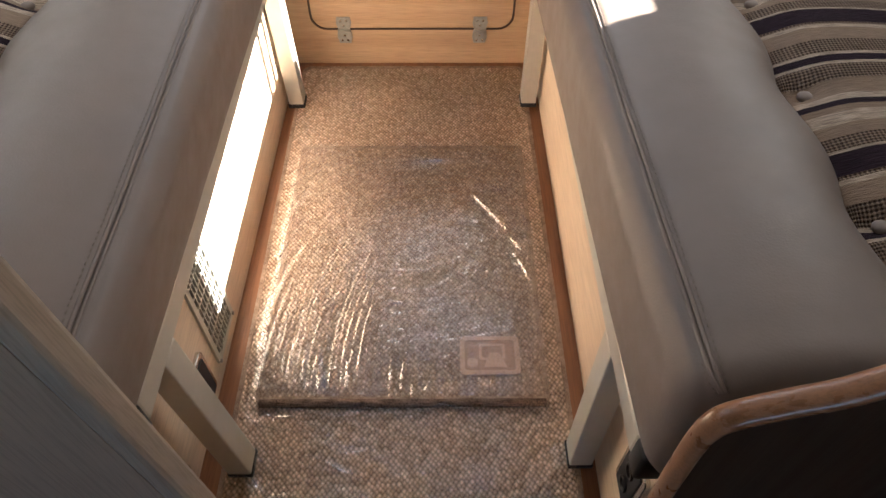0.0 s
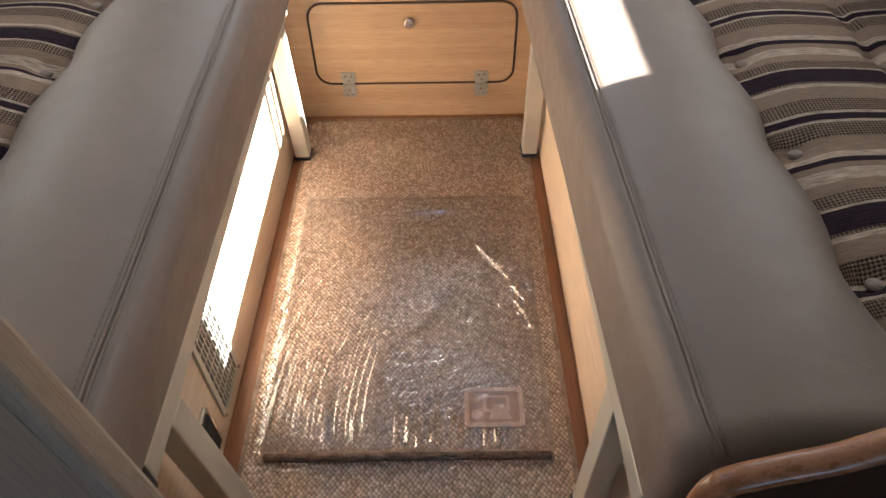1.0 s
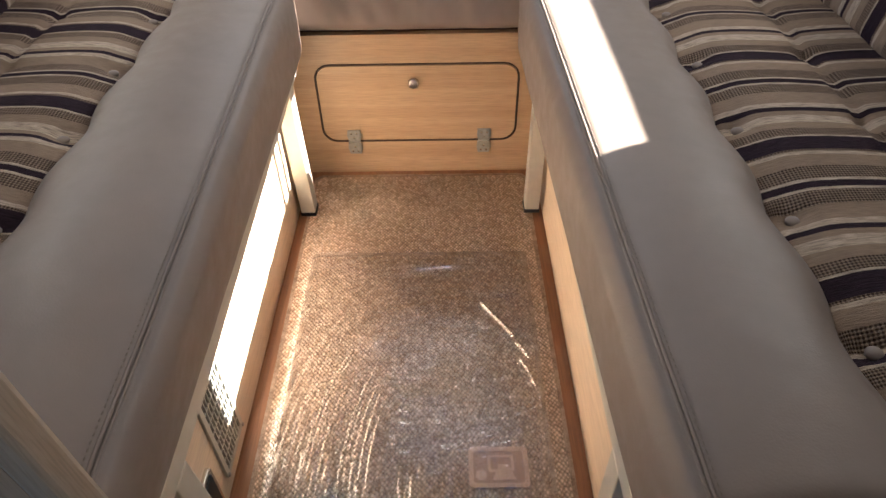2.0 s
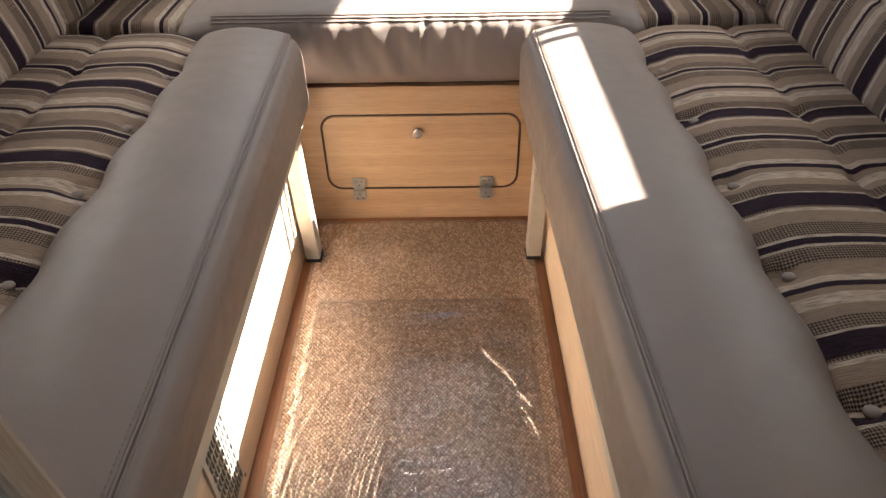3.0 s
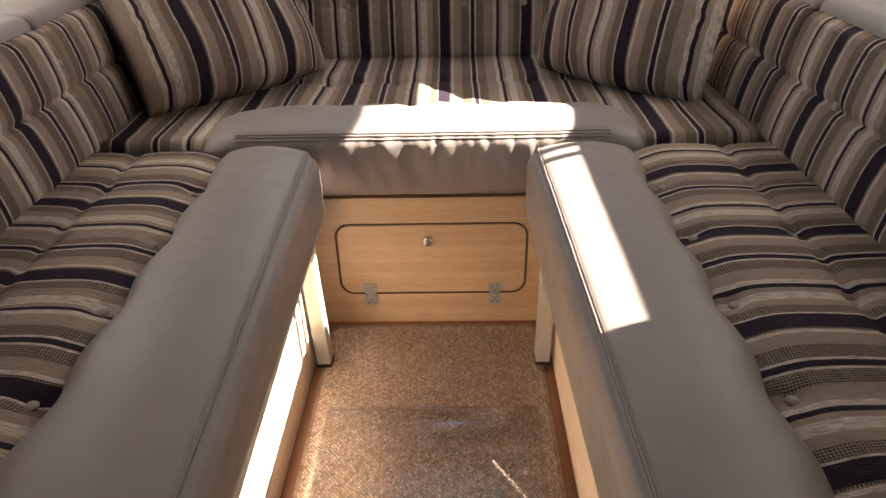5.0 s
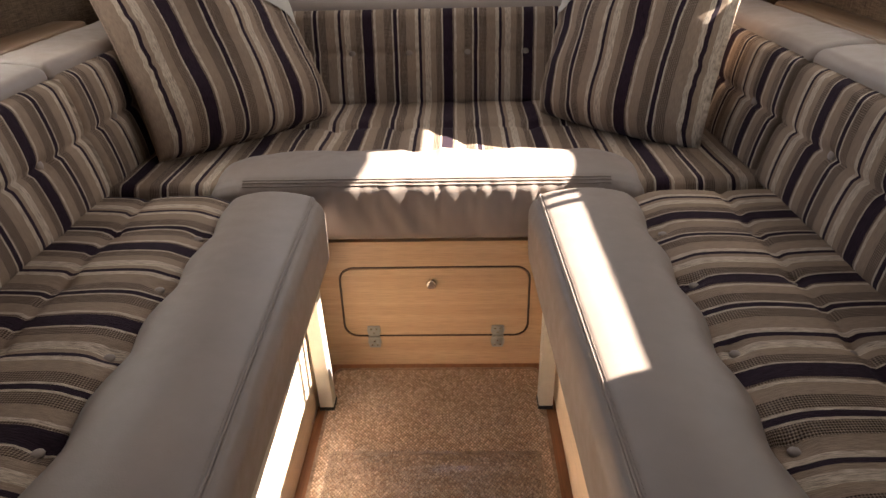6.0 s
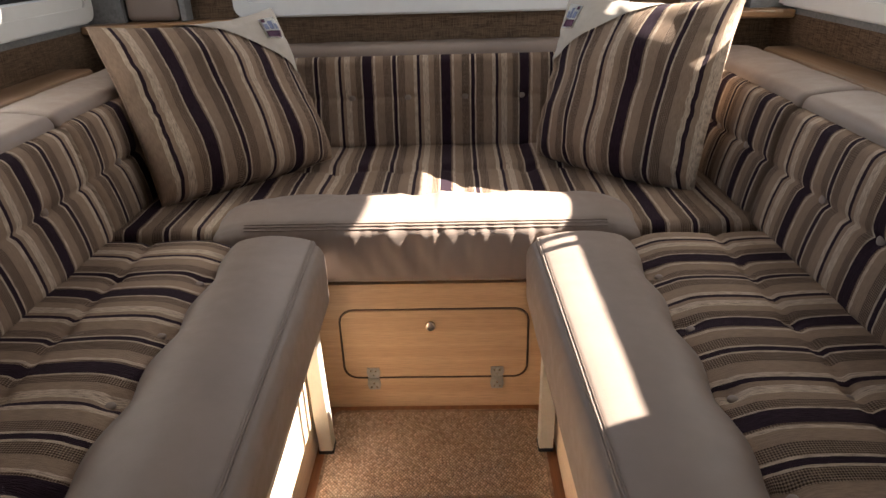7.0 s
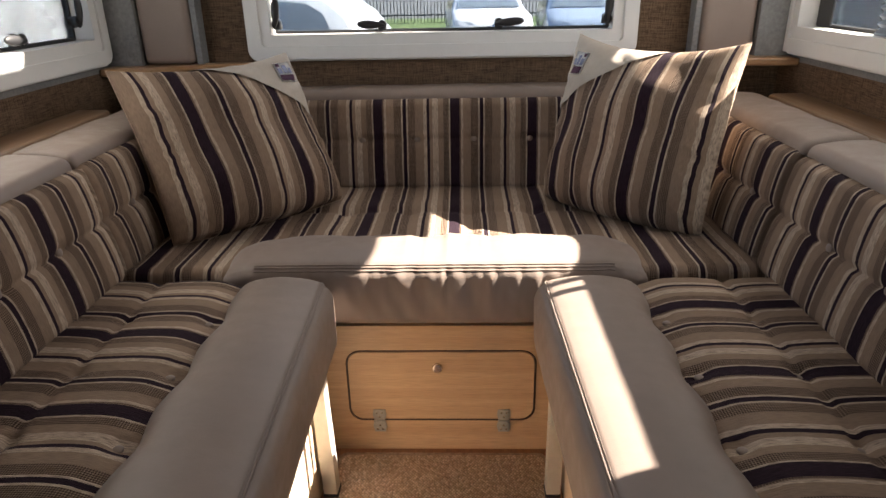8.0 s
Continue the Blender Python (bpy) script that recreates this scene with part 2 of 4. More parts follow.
# ---- builders ----
def part(name, bm, material, parent=None, label="", smooth=True, normals=True):
    """One mesh object; its vertices are given in world metres."""
    if normals:
        bmesh.ops.recalc_face_normals(bm, faces=bm.faces)
    me = bpy.data.meshes.new(name)
    lo = Vector(parent["at"]) if parent else Vector()
    for v in bm.verts:
        v.co -= lo
    bm.to_mesh(me)
    bm.free()
    me.materials.append(material)
    if smooth:
        me.shade_smooth()
    o = new(name, me)
    if parent:
        o.parent = parent
        o["at"] = parent["at"]
    else:
        o["at"] = (0.0, 0.0, 0.0)
    if label:
        tagged(o, label)
    return o


def thing(name, at, label, category, group="", kind=""):
    e = new(name)
    e.empty_display_size = 0.05
    e.location = at
    e["at"] = tuple(float(a) for a in at)
    return tagged(e, label, category, group, kind)


def box(x0, x1, y0, y1, z0, z1, bevel=0.0, seg=2):
    bm = bmesh.new()
    bmesh.ops.create_cube(bm, size=1.0)
    for v in bm.verts:
        v.co = Vector((x0 + (v.co.x + 0.5) * (x1 - x0), y0 + (v.co.y + 0.5) * (y1 - y0), z0 + (v.co.z + 0.5) * (z1 - z0)))
    if bevel:
        bmesh.ops.bevel(bm, geom=bm.edges[:], offset=bevel, segments=seg, profile=0.5, affect="EDGES")
    return bm


def tube(a, b, radius, n=16, bevel=0.0, radius2=None):
    bm = bmesh.new()
    a, b = Vector(a), Vector(b)
    bmesh.ops.create_cone(bm, cap_ends=True, segments=n, radius1=radius, radius2=radius if radius2 is None else radius2, depth=(b - a).length)
    m = Matrix.Translation((a + b) / 2) @ (b - a).to_track_quat("Z", "Y").to_matrix().to_4x4()
    bm.transform(m)
    if bevel:
        es = [e for e in bm.edges if len(e.link_faces) == 2 and e.calc_face_angle(0) > 0.9]
        bmesh.ops.bevel(bm, geom=es, offset=bevel, segments=2, profile=0.5, affect="EDGES")
    return bm


def merge(*bms):
    out = bmesh.new()
    for b in bms:
        me = bpy.data.meshes.new("tmp")
        b.to_mesh(me)
        b.free()
        out.from_mesh(me)
        bpy.data.meshes.remove(me)
    return out


def round_rect(x0, x1, z0, z1, r, n=6):
    pts = []
    for cx, cz, a0 in ((x1 - r, z1 - r, 0), (x0 + r, z1 - r, 90), (x0 + r, z0 + r, 180), (x1 - r, z0 + r, 270)):
        for i in range(n + 1):
            a = radians(a0 + 90 * i / n)
            pts.append((cx + r * math.cos(a), cz + r * math.sin(a)))
    return pts


def to3(axis, p, d):
    return {0: (d, p[0], p[1]), 1: (p[0], d, p[1]), 2: (p[0], p[1], d)}[axis]


def slab(pts, axis, d0, d1, bevel=0.0):
    """A flat outline, made thick along one axis."""
    bm = bmesh.new()
    lo = [bm.verts.new(to3(axis, p, d0)) for p in pts]
    hi = [bm.verts.new(to3(axis, p, d1)) for p in pts]
    bm.faces.new(lo)
    bm.faces.new(hi)
    n = len(pts)
    for i in range(n):
        bm.faces.new((lo[i], lo[(i + 1) % n], hi[(i + 1) % n], hi[i]))
    if bevel:
        bmesh.ops.recalc_face_normals(bm, faces=bm.faces)
        es = [e for e in bm.edges if e.calc_face_angle(0) > 0.9]
        bmesh.ops.bevel(bm, geom=es, offset=bevel, segments=2, profile=0.5, affect="EDGES")
    return bm


def ring(outer, inner, axis, d0, d1):
    """The band between two outlines of equal count, made thick."""
    bm = bmesh.new()
    n = len(outer)
    rows = [[bm.verts.new(to3(axis, p, d)) for p in pts] for pts, d in ((outer, d0), (inner, d0), (inner, d1), (outer, d1))]
    for k in range(4):
        a, b = rows[k], rows[(k + 1) % 4]
        for i in range(n):
            bm.faces.new((a[i], a[(i + 1) % n], b[(i + 1) % n], b[i]))
    return bm


def spread(h, r, step):
    flat = np.linspace(-(h - r), h - r, max(2, int(2 * (h - r) / step) + 1))
    side = (h - r) + r * np.array([0.2, 0.42, 0.66, 0.85, 1.0])
    return [float(a) for a in (*(-side[::-1]), *flat, *side)]


def soft_box(size, r, step, shape=None, uv=None):
    """A padded box about the origin with rounded edges; shape(p, q) moves each point, uv(p) gives cloth coordinates in metres."""
    h = [s / 2 for s in size]
    axes = [spread(a, min(r, a * 0.98), step) for a in h]
    cnt = [len(a) for a in axes]
    bm = bmesh.new()
    made, cloth = {}, {}

    def vert(i, j, k):
        key = (i, j, k)
        if key not in made:
            p = Vector((axes[0][i], axes[1][j], axes[2][k]))
            q = Vector([max(-(a - r), min(a - r, c)) if a > r else 0 for a, c in zip(h, p)])
            d = p - q
            flat = p.copy()
            if d.length > 1e-9:
                p = q + d.normalized() * max(abs(c) for c in d)
            w = shape(p.copy(), flat) if shape else p
            made[key] = bm.verts.new(w)
            if uv:
                cloth[made[key]] = uv(flat)
        return made[key]

    for ax in range(3):
        b, c = (ax + 1) % 3, (ax + 2) % 3
        for end in (0, cnt[ax] - 1):
            for j in range(cnt[b] - 1):
                for k in range(cnt[c] - 1):
                    quad = []
                    for dj, dk in ((0, 0), (1, 0), (1, 1), (0, 1)):
                        idx = [0, 0, 0]
                        idx[ax], idx[b], idx[c] = end, j + dj, k + dk
                        quad.append(vert(*idx))
                    bm.faces.new(quad)
    if uv:
        layer = bm.loops.layers.uv.new("UVMap")
        for f in bm.faces:
            for l in f.loops:
                l[layer].uv = cloth[l.vert]
    return bm


def fold(p, s, k=1.0):
    return noise.noise(Vector(p) * s) * k


def dent(d, w):
    return math.exp(-d * d / (2 * w * w))


def button(parent, p, n, r=0.010, material=None):
    """A covered button seen along n."""
    bm = bmesh.new()
    bmesh.ops.create_uvsphere(bm, u_segments=14, v_segments=8, radius=r)
    for v in bm.verts:
        v.co.z *= 0.55
    bm.transform(Matrix.Translation(p) @ Vector(n).to_track_quat("Z", "Y").to_matrix().to_4x4())
    return part("button", bm, material or LEATHER, parent, "small leather-covered button" if material is None else "")


def stitches(parent, path, pitch=0.0062, r=0.00065):
    """Short thread stitches along a path function p(t), t in metres."""
    bms = bmesh.new()
    length, way = path
    n = int(length / pitch)
    vs, fs = [], []
    for i in range(n):
        a, b = Vector(way(i * pitch)), Vector(way(i * pitch + pitch * 0.62))
        d = (b - a).normalized()
        s = d.cross(Vector((0.2, 0.3, 1))).normalized()
        u = s.cross(d).normalized()
        base = len(vs)
        for c, w in ((a, 0.5), ((a + b) / 2, 1.0), (b, 0.5)):
            for dx, dz in ((-1, 0), (0, 1), (1, 0), (0, -1)):
                vs.append(c + s * dx * r * w * 1.3 + u * dz * r * w * 1.6)
        for k in range(2):
            for j in range(4):
                a0 = base + 4 * k
                fs.append((a0 + j, a0 + (j + 1) % 4, a0 + 4 + (j + 1) % 4, a0 + 4 + j))
    me = bpy.data.meshes.new("stitching")
    me.from_pydata([tuple(v) for v in vs], [], fs)
    bms.from_mesh(me)
    bpy.data.meshes.remove(me)
    o = part("stitching", bms, THREAD, parent)
    return tagged(o, kind="stuff")


# ---- the shell of the camper ----
WALL_X, REAR_Y, FRONT_Y, TOP_Z = 0.95, 2.09, -1.90, 1.85
SILL, HEAD = 0.885, 1.44

floor = part("floor", box(-1.0, 1.0, FRONT_Y, REAR_Y + 0.11, -0.06, -0.012), FLOOR_WOOD, smooth=False)
tagged(floor, "brown wood-effect floor of the camper", "floor", kind="structure")
RL = (-0.36, 0.36, 1.28, 1.86)          # the rooflight's opening
ceiling = part("ceiling", merge(box(-1.0, 1.0, FRONT_Y, RL[2], TOP_Z, TOP_Z + 0.05), box(-1.0, 1.0, RL[3], REAR_Y + 0.11, TOP_Z, TOP_Z + 0.05),
                                box(-1.0, RL[0], RL[2], RL[3], TOP_Z, TOP_Z + 0.05), box(RL[1], 1.0, RL[2], RL[3], TOP_Z, TOP_Z + 0.05)), CEILING, smooth=False)
tagged(ceiling, "plain cream lined ceiling", "ceiling", kind="structure")


def wall_with_window(name, axis, inner, outer, u0, u1, w0, w1, z1, low_mat, label):
    """A wall with one real opening: a hessian strip below it, felt round it."""
    w = thing(name, (0, 0, 0), label, "wall", kind="structure")

    def put(n, a, b, c, d, mat):
        bm = box(inner, outer, a, b, c, d) if axis == 0 else box(a, b, inner, outer, c, d)
        part(n, bm, mat, w, smooth=False)
    put("lower_lining", u0, u1, -0.012, 0.80, low_mat)
    put("felt_strip" if axis == 0 else "hessian_strip", u0, u1, 0.80, SILL - 0.02, FELT if axis == 0 else low_mat)
    put("lining_beside_window", u0, w0, SILL - 0.02, z1, FELT if axis == 0 else HESSIAN)
    put("lining_beside_window", w1, u1, SILL - 0.02, z1, FELT if axis == 0 else HESSIAN)
    put("upper_lining", w0, w1, HEAD, z1, CEILING)
    return w


wall_with_window("wall_left", 0, -WALL_X, -WALL_X - 0.05, FRONT_Y, REAR_Y, 0.80, 1.955, TOP_Z, HESSIAN, "side wall lined with brown hessian under a window")
wall_with_window("wall_right", 0, WALL_X, WALL_X + 0.05, FRONT_Y, REAR_Y, 0.865, 1.985, TOP_Z, HESSIAN, "side wall lined with brown hessian under a window")
wall_with_window("wall_rear", 1, REAR_Y, REAR_Y + 0.11, -1.0, 1.0, -0.495, 0.475, TOP_Z, HESSIAN, "rear wall lined with brown hessian under a window")
# unseen wall that closes the room; its opening is added for the front fill
front = thing("wall_front", (0, 0, 0), "plain brown front wall with a wide opening", "wall", kind="structure")
for a, b, c, d in ((-1, 1, -0.012, 0.84), (-1, -0.72, 0.84, 1.56), (0.72, 1, 0.84, 1.56), (-1, 1, 1.56, TOP_Z)):
    part("board", box(a, b, FRONT_Y - 0.05, FRONT_Y, c, d), BARE, front, smooth=False)


def window(name, axis, face, side, u0, u1, z0, z1, bars=()):
    """A white framed hinged window; face is the lining's plane, side points into the room."""
    w = thing(name, (0, 0, 0), "white plastic framed camper window with black catches", "window", kind="structure")
    fw = 0.066

    def band(a, b, d0, d1, n, mat, r=0.012):
        o = round_rect(u0 - a, u1 + a, z0 - a, z1 + a, r + a * 0.28)
        i = round_rect(u0 - b, u1 + b, z0 - b, z1 + b, max(0.006, r * 0.4 + b * 0.25))
        return part(n, ring(o, i, axis, face + side * d0, face + side * d1), mat, w, smooth=False)
    band(fw, 0.030, -0.004, 0.026, "outer_frame", PLASTIC)
    band(0.0315, 0.0, -0.03, 0.020, "inner_frame", PLASTIC)
    band(0.072, 0.058, -0.004, 0.014, "frame_lip", PLASTIC)
    band(0.001, -0.008, -0.045, -0.030, "rubber_seal", BLACK)
    pts = round_rect(u0 - 0.002, u1 + 0.002, z0 - 0.002, z1 + 0.002, 0.01)
    pane = part("pane", slab(pts, axis, face - side * 0.040, face - side * 0.036), GLASS, w, smooth=False)
    pane.visible_shadow = False
    for u in bars:
        a, b = sorted((face - side * 0.004, face - side * 0.016))
        part("stay_bar", box(a, b, u - 0.009, u + 0.009, z0, z1, 0.002) if axis == 0 else box(u - 0.006, u + 0.006, a, b, z0, z1, 0.002), BLACK, w, "thin black stay bar", smooth=False)
    return w


window("window_1", 1, REAR_Y, -1, -0.49, 0.47, SILL, HEAD)
window("window_2", 0, -WALL_X, 1, 0.81, 1.945, SILL + 0.005, HEAD)
right_window = window("window_3", 0, WALL_X, -1, 0.876, 1.975, SILL + 0.005, HEAD, (1.372, 1.414))
# black pane border, made wider to keep sun off the pillow and rear pad
part("pane_border", box(0.977, 0.983, 1.905, 1.974, SILL + 0.006, HEAD - 0.002, 0.002), BLACK, right_window, "black border strip of the pane, widened to block sun", smooth=False)


def blind(y0, y1, z0, z1):
    """A pleated blind, folded in its casing, added along one window edge to block sun."""
    b = thing("sun_shaping_blind", (0.95, (y0 + y1) / 2, z0), "added grey-blue pleated blind that blocks part of the sun at the window edge", "blind", "window blinds")
    n = max(4, int((z1 - z0) / 0.008))
    zig = [(0.962 + (0.010 if i % 2 else 0.0), z0 + (z1 - z0) * i / n) for i in range(n + 1)]
    pts = zig + [(x + 0.006, z) for x, z in reversed(zig)]
    part("folded_cloth", slab([(x, z) for x, z in pts], 1, y0, y1), BLIND, b, smooth=False)
    part("rail", box(0.958, 0.980, y0, y1, z0 - 0.008, z0, 0.002), BLIND, b, smooth=False)
    return b


# added blockers, sized to trim the sun patches on seats and pillow
blind(0.870, 1.680, 0.897, 1.048)
blind(0.870, 1.505, 1.275, 1.44)
blind(1.695, 1.972, 1.315, 1.44)


def catch(p, along, into, turn):
    """A black window catch: a round boss with a swung lever."""
    c = thing("window_catch", p, "black plastic window catch with a swung lever", "catch", "window catches")
    p, along, into = Vector(p), Vector(along), Vector(into)
    up = Vector((0, 0, 1))
    part("boss", tube(p, p + into * 0.022, 0.013, 18, 0.003), BLACK, c)
    ln = (along * math.cos(turn) + up * math.sin(turn)).normalized()
    bm = bmesh.new()
    bmesh.ops.create_uvsphere(bm, u_segments=18, v_segments=10, radius=1.0)
    for v in bm.verts:
        k = 1.0 + 0.25 * v.co.x
        v.co = Vector((v.co.x * 0.040, v.co.y * 0.0115 * k, v.co.z * 0.008))
    fr = Matrix((ln, into.cross(ln), into)).transposed().to_4x4()
    bm.transform(Matrix.Translation(p + into * 0.026 + ln * 0.03) @ fr)
    part("lever", bm, BLACK, c)
    part("foot", box(p.x - 0.011, p.x + 0.011, p.y - 0.011, p.y + 0.011, p.z - 0.016, p.z - 0.002, 0.003), BLACK, c)
    return c


catch((-0.175, REAR_Y + 0.012, SILL + 0.022), (-1, 0, 0), (0, -1, 0), 0.05)
catch((0.155, REAR_Y + 0.012, SILL + 0.022), (1, 0, 0), (0, -1, 0), 0.08)
catch((-0.475, REAR_Y + 0.010, SILL + 0.03), (0.1, 0, 1), (0, -1, 0), 0.2)
catch((0.455, REAR_Y + 0.010, SILL + 0.03), (0.1, 0, 1), (0, -1, 0), 0.2)
catch((-WALL_X - 0.012, 1.66, SILL + 0.028), (0, -1, 0), (1, 0, 0), 0.08)
catch((-WALL_X - 0.012, 1.905, SILL + 0.055), (0, 0.1, 1), (1, 0, 0), 0.1)

rooflight = thing("rooflight", (0, (RL[2] + RL[3]) / 2, TOP_Z), "clear rooflight with a white frame in the ceiling", "rooflight", kind="structure")
part("frame", ring(round_rect(RL[0] - 0.04, RL[1] + 0.04, RL[2] - 0.04, RL[3] + 0.04, 0.05), round_rect(RL[0] + 0.02, RL[1] - 0.02, RL[2] + 0.02, RL[3] - 0.02, 0.03), 2, TOP_Z - 0.012, TOP_Z + 0.06), PLASTIC, rooflight, smooth=False)
part("dome", slab(round_rect(RL[0], RL[1], RL[2], RL[3], 0.04), 2, TOP_Z + 0.061, TOP_Z + 0.066), GLASS, rooflight, "clear acrylic dome", smooth=False).visible_shadow = False

# ---- lower panels of the benches ----
PX = 0.262


def side_base(s):
    b = thing("bench_base", (s * 0.6, 0.9, 0), "light beech laminate bench base standing on the floor", "bench base", "bench bases")
    part("side_panel", box(*sorted((s * PX, s * (PX + 0.016))), 0.335, 1.399, -0.012, 0.285), BEECH_Y, b, smooth=False)
    part("top_board", box(*sorted((s * PX, s * 0.949)), 0.335, 1.399, 0.286, 0.302), BEECH_Y, b, smooth=False)
    part("end_panel", box(*sorted((s * (PX + 0.0165), s * 0.949)), 0.335, 0.351, -0.012, 0.285), BEECH_SOLID, b, smooth=False)
    return b


side_base(1)
side_base(-1)

rear = thing("rear_bench_base", (0, 1.5, 0), "light beech laminate rear bench front with a locker", "bench base")
n_out = round_rect(-0.30, 0.30, -0.012, 0.321, 0.002)
hole = round_rect(-0.217, 0.213, 0.071, 0.259, 0.034)
part("front_panel", ring(n_out, hole, 1, 1.40, 1.416), BEECH_X, rear, smooth=False)
# dark brown sheet, its colour standing in for the shade under the cushion
part("shade_backing", box(-0.30, 0.30, 1.43, 1.435, -0.012, 0.329), GASKET, rear, smooth=False)
part("top_board", box(-0.94, 0.94, 1.4165, 2.08, 0.33, 0.344), BEECH_X, rear, smooth=False)
part("edge_trim", ring(hole, round_rect(-0.2145, 0.2105, 0.0735, 0.2565, 0.032), 1, 1.3985, 1.42), GASKET, rear, "dark brown edge trim", smooth=False)
door = part("locker_door", slab(round_rect(-0.2125, 0.2085, 0.0755, 0.2545, 0.030), 1, 1.3985, 1.413, 0.001), BEECH_X, rear, smooth=False)
part("knob", merge(tube((-0.0095, 1.40, 0.2175), (-0.0095, 1.392, 0.2175), 0.0085, 20), tube((-0.0095, 1.395, 0.2175), (-0.0095, 1.388, 0.2175), 0.0110, 24, 0.003)), CHROME, door, "round brushed nickel knob")
for hx in (-0.147, 0.1415):
    leaf = lambda za, zb: slab([(hx - 0.0125, za), (hx + 0.0125, za), (hx + 0.0160, (za + zb) / 2), (hx + 0.0140, zb), (hx - 0.0140, zb), (hx - 0.0160, (za + zb) / 2)], 1, 1.3945, 1.3972, 0.0006)
    h = part("hinge", merge(leaf(0.0745, 0.103), leaf(0.042, 0.0705)), STEEL, rear, "worn steel butt hinge", smooth=False)
    part("pin", tube((hx - 0.0135, 1.3935, 0.0725), (hx + 0.0135, 1.3935, 0.0725), 0.003, 12), STEEL, h)
    for dx, z in ((-0.006, 0.095), (0.006, 0.095), (0, 0.084), (-0.006, 0.050), (0.006, 0.050), (0, 0.061)):
        part("screw", tube((hx + dx, 1.3952, z), (hx + dx, 1.3935, z), 0.0022, 10), CHROME, h)


def bed_frame(s, ends, rear_leg, front_leg):
    """The sliding bed rail with its two square legs."""
    f = thing("bed_frame", (s * 0.22, 0.9, 0), "satin grey metal bed rail on two square legs", "bed frame", "bed frames")
    (xa, ya), (xb, yb) = ends
    bm = box(0, 0.028, 0, 1, 0.278, 0.3115, 0.003)
    for v in bm.verts:
        t = v.co.y
        v.co = Vector((s * (xa + (xb - xa) * t + v.co.x), ya + (yb - ya) * t, v.co.z))
    part("rail", bm, ALU, f, smooth=False)
    part("end_cap", box(*sorted((s * (xa - 0.001), s * (xa + 0.029))), ya - 0.022, ya + 0.001, 0.272, 0.3135, 0.004), BLACK, f, "black plastic end cap")
    for x, y in (rear_leg, front_leg):
        bm = box(*sorted((s * x, s * (x + 0.030))), y, y + 0.034, 0.0, 0.280, 0.002)
        for v in bm.verts:
            v.co.x += s * max(0.0, xa + (xb - xa) * (y - ya) / (yb - ya) - x) * v.co.z / 0.28
        part("leg", bm, ALU, f, smooth=False)
        part("foot", box(*sorted((s * (x - 0.0015), s * (x + 0.0315))), y - 0.0015, y + 0.0355, -0.0055, 0.004, 0.002), BLACK, f, "black rubber foot")
    return f


bed_frame(-1, ((0.211, 0.408), (0.232, 1.33)), (0.223, 1.232), (0.190, 0.464))
bed_frame(1, ((0.224, 0.375), (0.223, 1.33)), (0.223, 1.234), (0.224, 0.474))

# vent grille, sockets and hole of the bench bases
v = thing("vent_grille", (-PX, 0.66, 0.02), "grey metal vent grille with a grid of slots", "vent")
Y0, Y1, Z0, Z1 = 0.618, 0.708, 0.018, 0.212
# black sheet laid on the panel for the darkness inside the slots
part("shade_backing", box(-PX, -PX + 0.001, Y0 + 0.004, Y1 - 0.004, Z0 + 0.004, Z1 - 0.004), BLACK, v, smooth=False)
part("frame", ring(round_rect(Y0, Y1, Z0, Z1, 0.004), round_rect(Y0 + 0.009, Y1 - 0.009, Z0 + 0.009, Z1 - 0.009, 0.002), 0, -PX, -PX + 0.004), ALU, v, smooth=False)
for i in range(9):
    y = Y0 + 0.009 + (Y1 - Y0 - 0.018) * (i + 0.5) / 9 + 0.004
    if i < 8:
        part("slat", box(-PX + 0.001, -PX + 0.0035, y - 0.0012, y + 0.0012, Z0 + 0.008, Z1 - 0.008), ALU, v, smooth=False)
for i in range(1, 8):
    z = Z0 + 0.009 + (Z1 - Z0 - 0.018) * i / 8
    part("cross_bar", box(-PX + 0.001, -PX + 0.003, Y0 + 0.008, Y1 - 0.008, z - 0.002, z + 0.002), ALU, v, smooth=False)
for y, z in ((Y0 + 0.004, Z0 + 0.004), (Y1 - 0.004, Z0 + 0.004), (Y0 + 0.004, Z1 - 0.004), (Y1 - 0.004, Z1 - 0.004)):
    part("screw", tube((-PX + 0.0035, y, z), (-PX + 0.006, y, z), 0.003, 10), STEEL, v)


def socket(s, y0, y1, z0, z1, holes):
    k = thing("socket", (s * PX, (y0 + y1) / 2, z0), "black socket insert in a satin metal plate", "socket", "sockets")
    a, b = sorted((s * PX, s * (PX - 0.007)))
    part("plate", slab(round_rect(y0, y1, z0, z1, 0.008), 0, a, b, 0.002), CHROME, k, smooth=False)
    a, b = sorted((s * (PX - 0.006), s * (PX - 0.0085)))
    part("insert", slab(round_rect(y0 + 0.008, y1 - 0.008, z0 + 0.008, z1 - 0.008, 0.003), 0, a, b), BLACK, k, smooth=False)
    for i in range(holes):
        z = z0 + (z1 - z0) * (i + 1) / (holes + 1)
        y = (y0 + y1) / 2
        part("outlet", ring([(y + 0.010 * math.cos(t / 3), z + 0.010 * math.sin(t / 3)) for t in range(19)], [(y + 0.007 * math.cos(t / 3), z + 0.007 * math.sin(t / 3)) for t in range(19)], 0, s * (PX - 0.0085), s * (PX - 0.011)), BLACK, k)
    return k


socket(-1, 0.538, 0.588, 0.020, 0.108, 0)
socket(1, 0.372, 0.428, 0.105, 0.205, 2)
hole = thing("cable_hole", (-PX, 0.435, 0.04), "round cable hole with a beech rim", "hole")
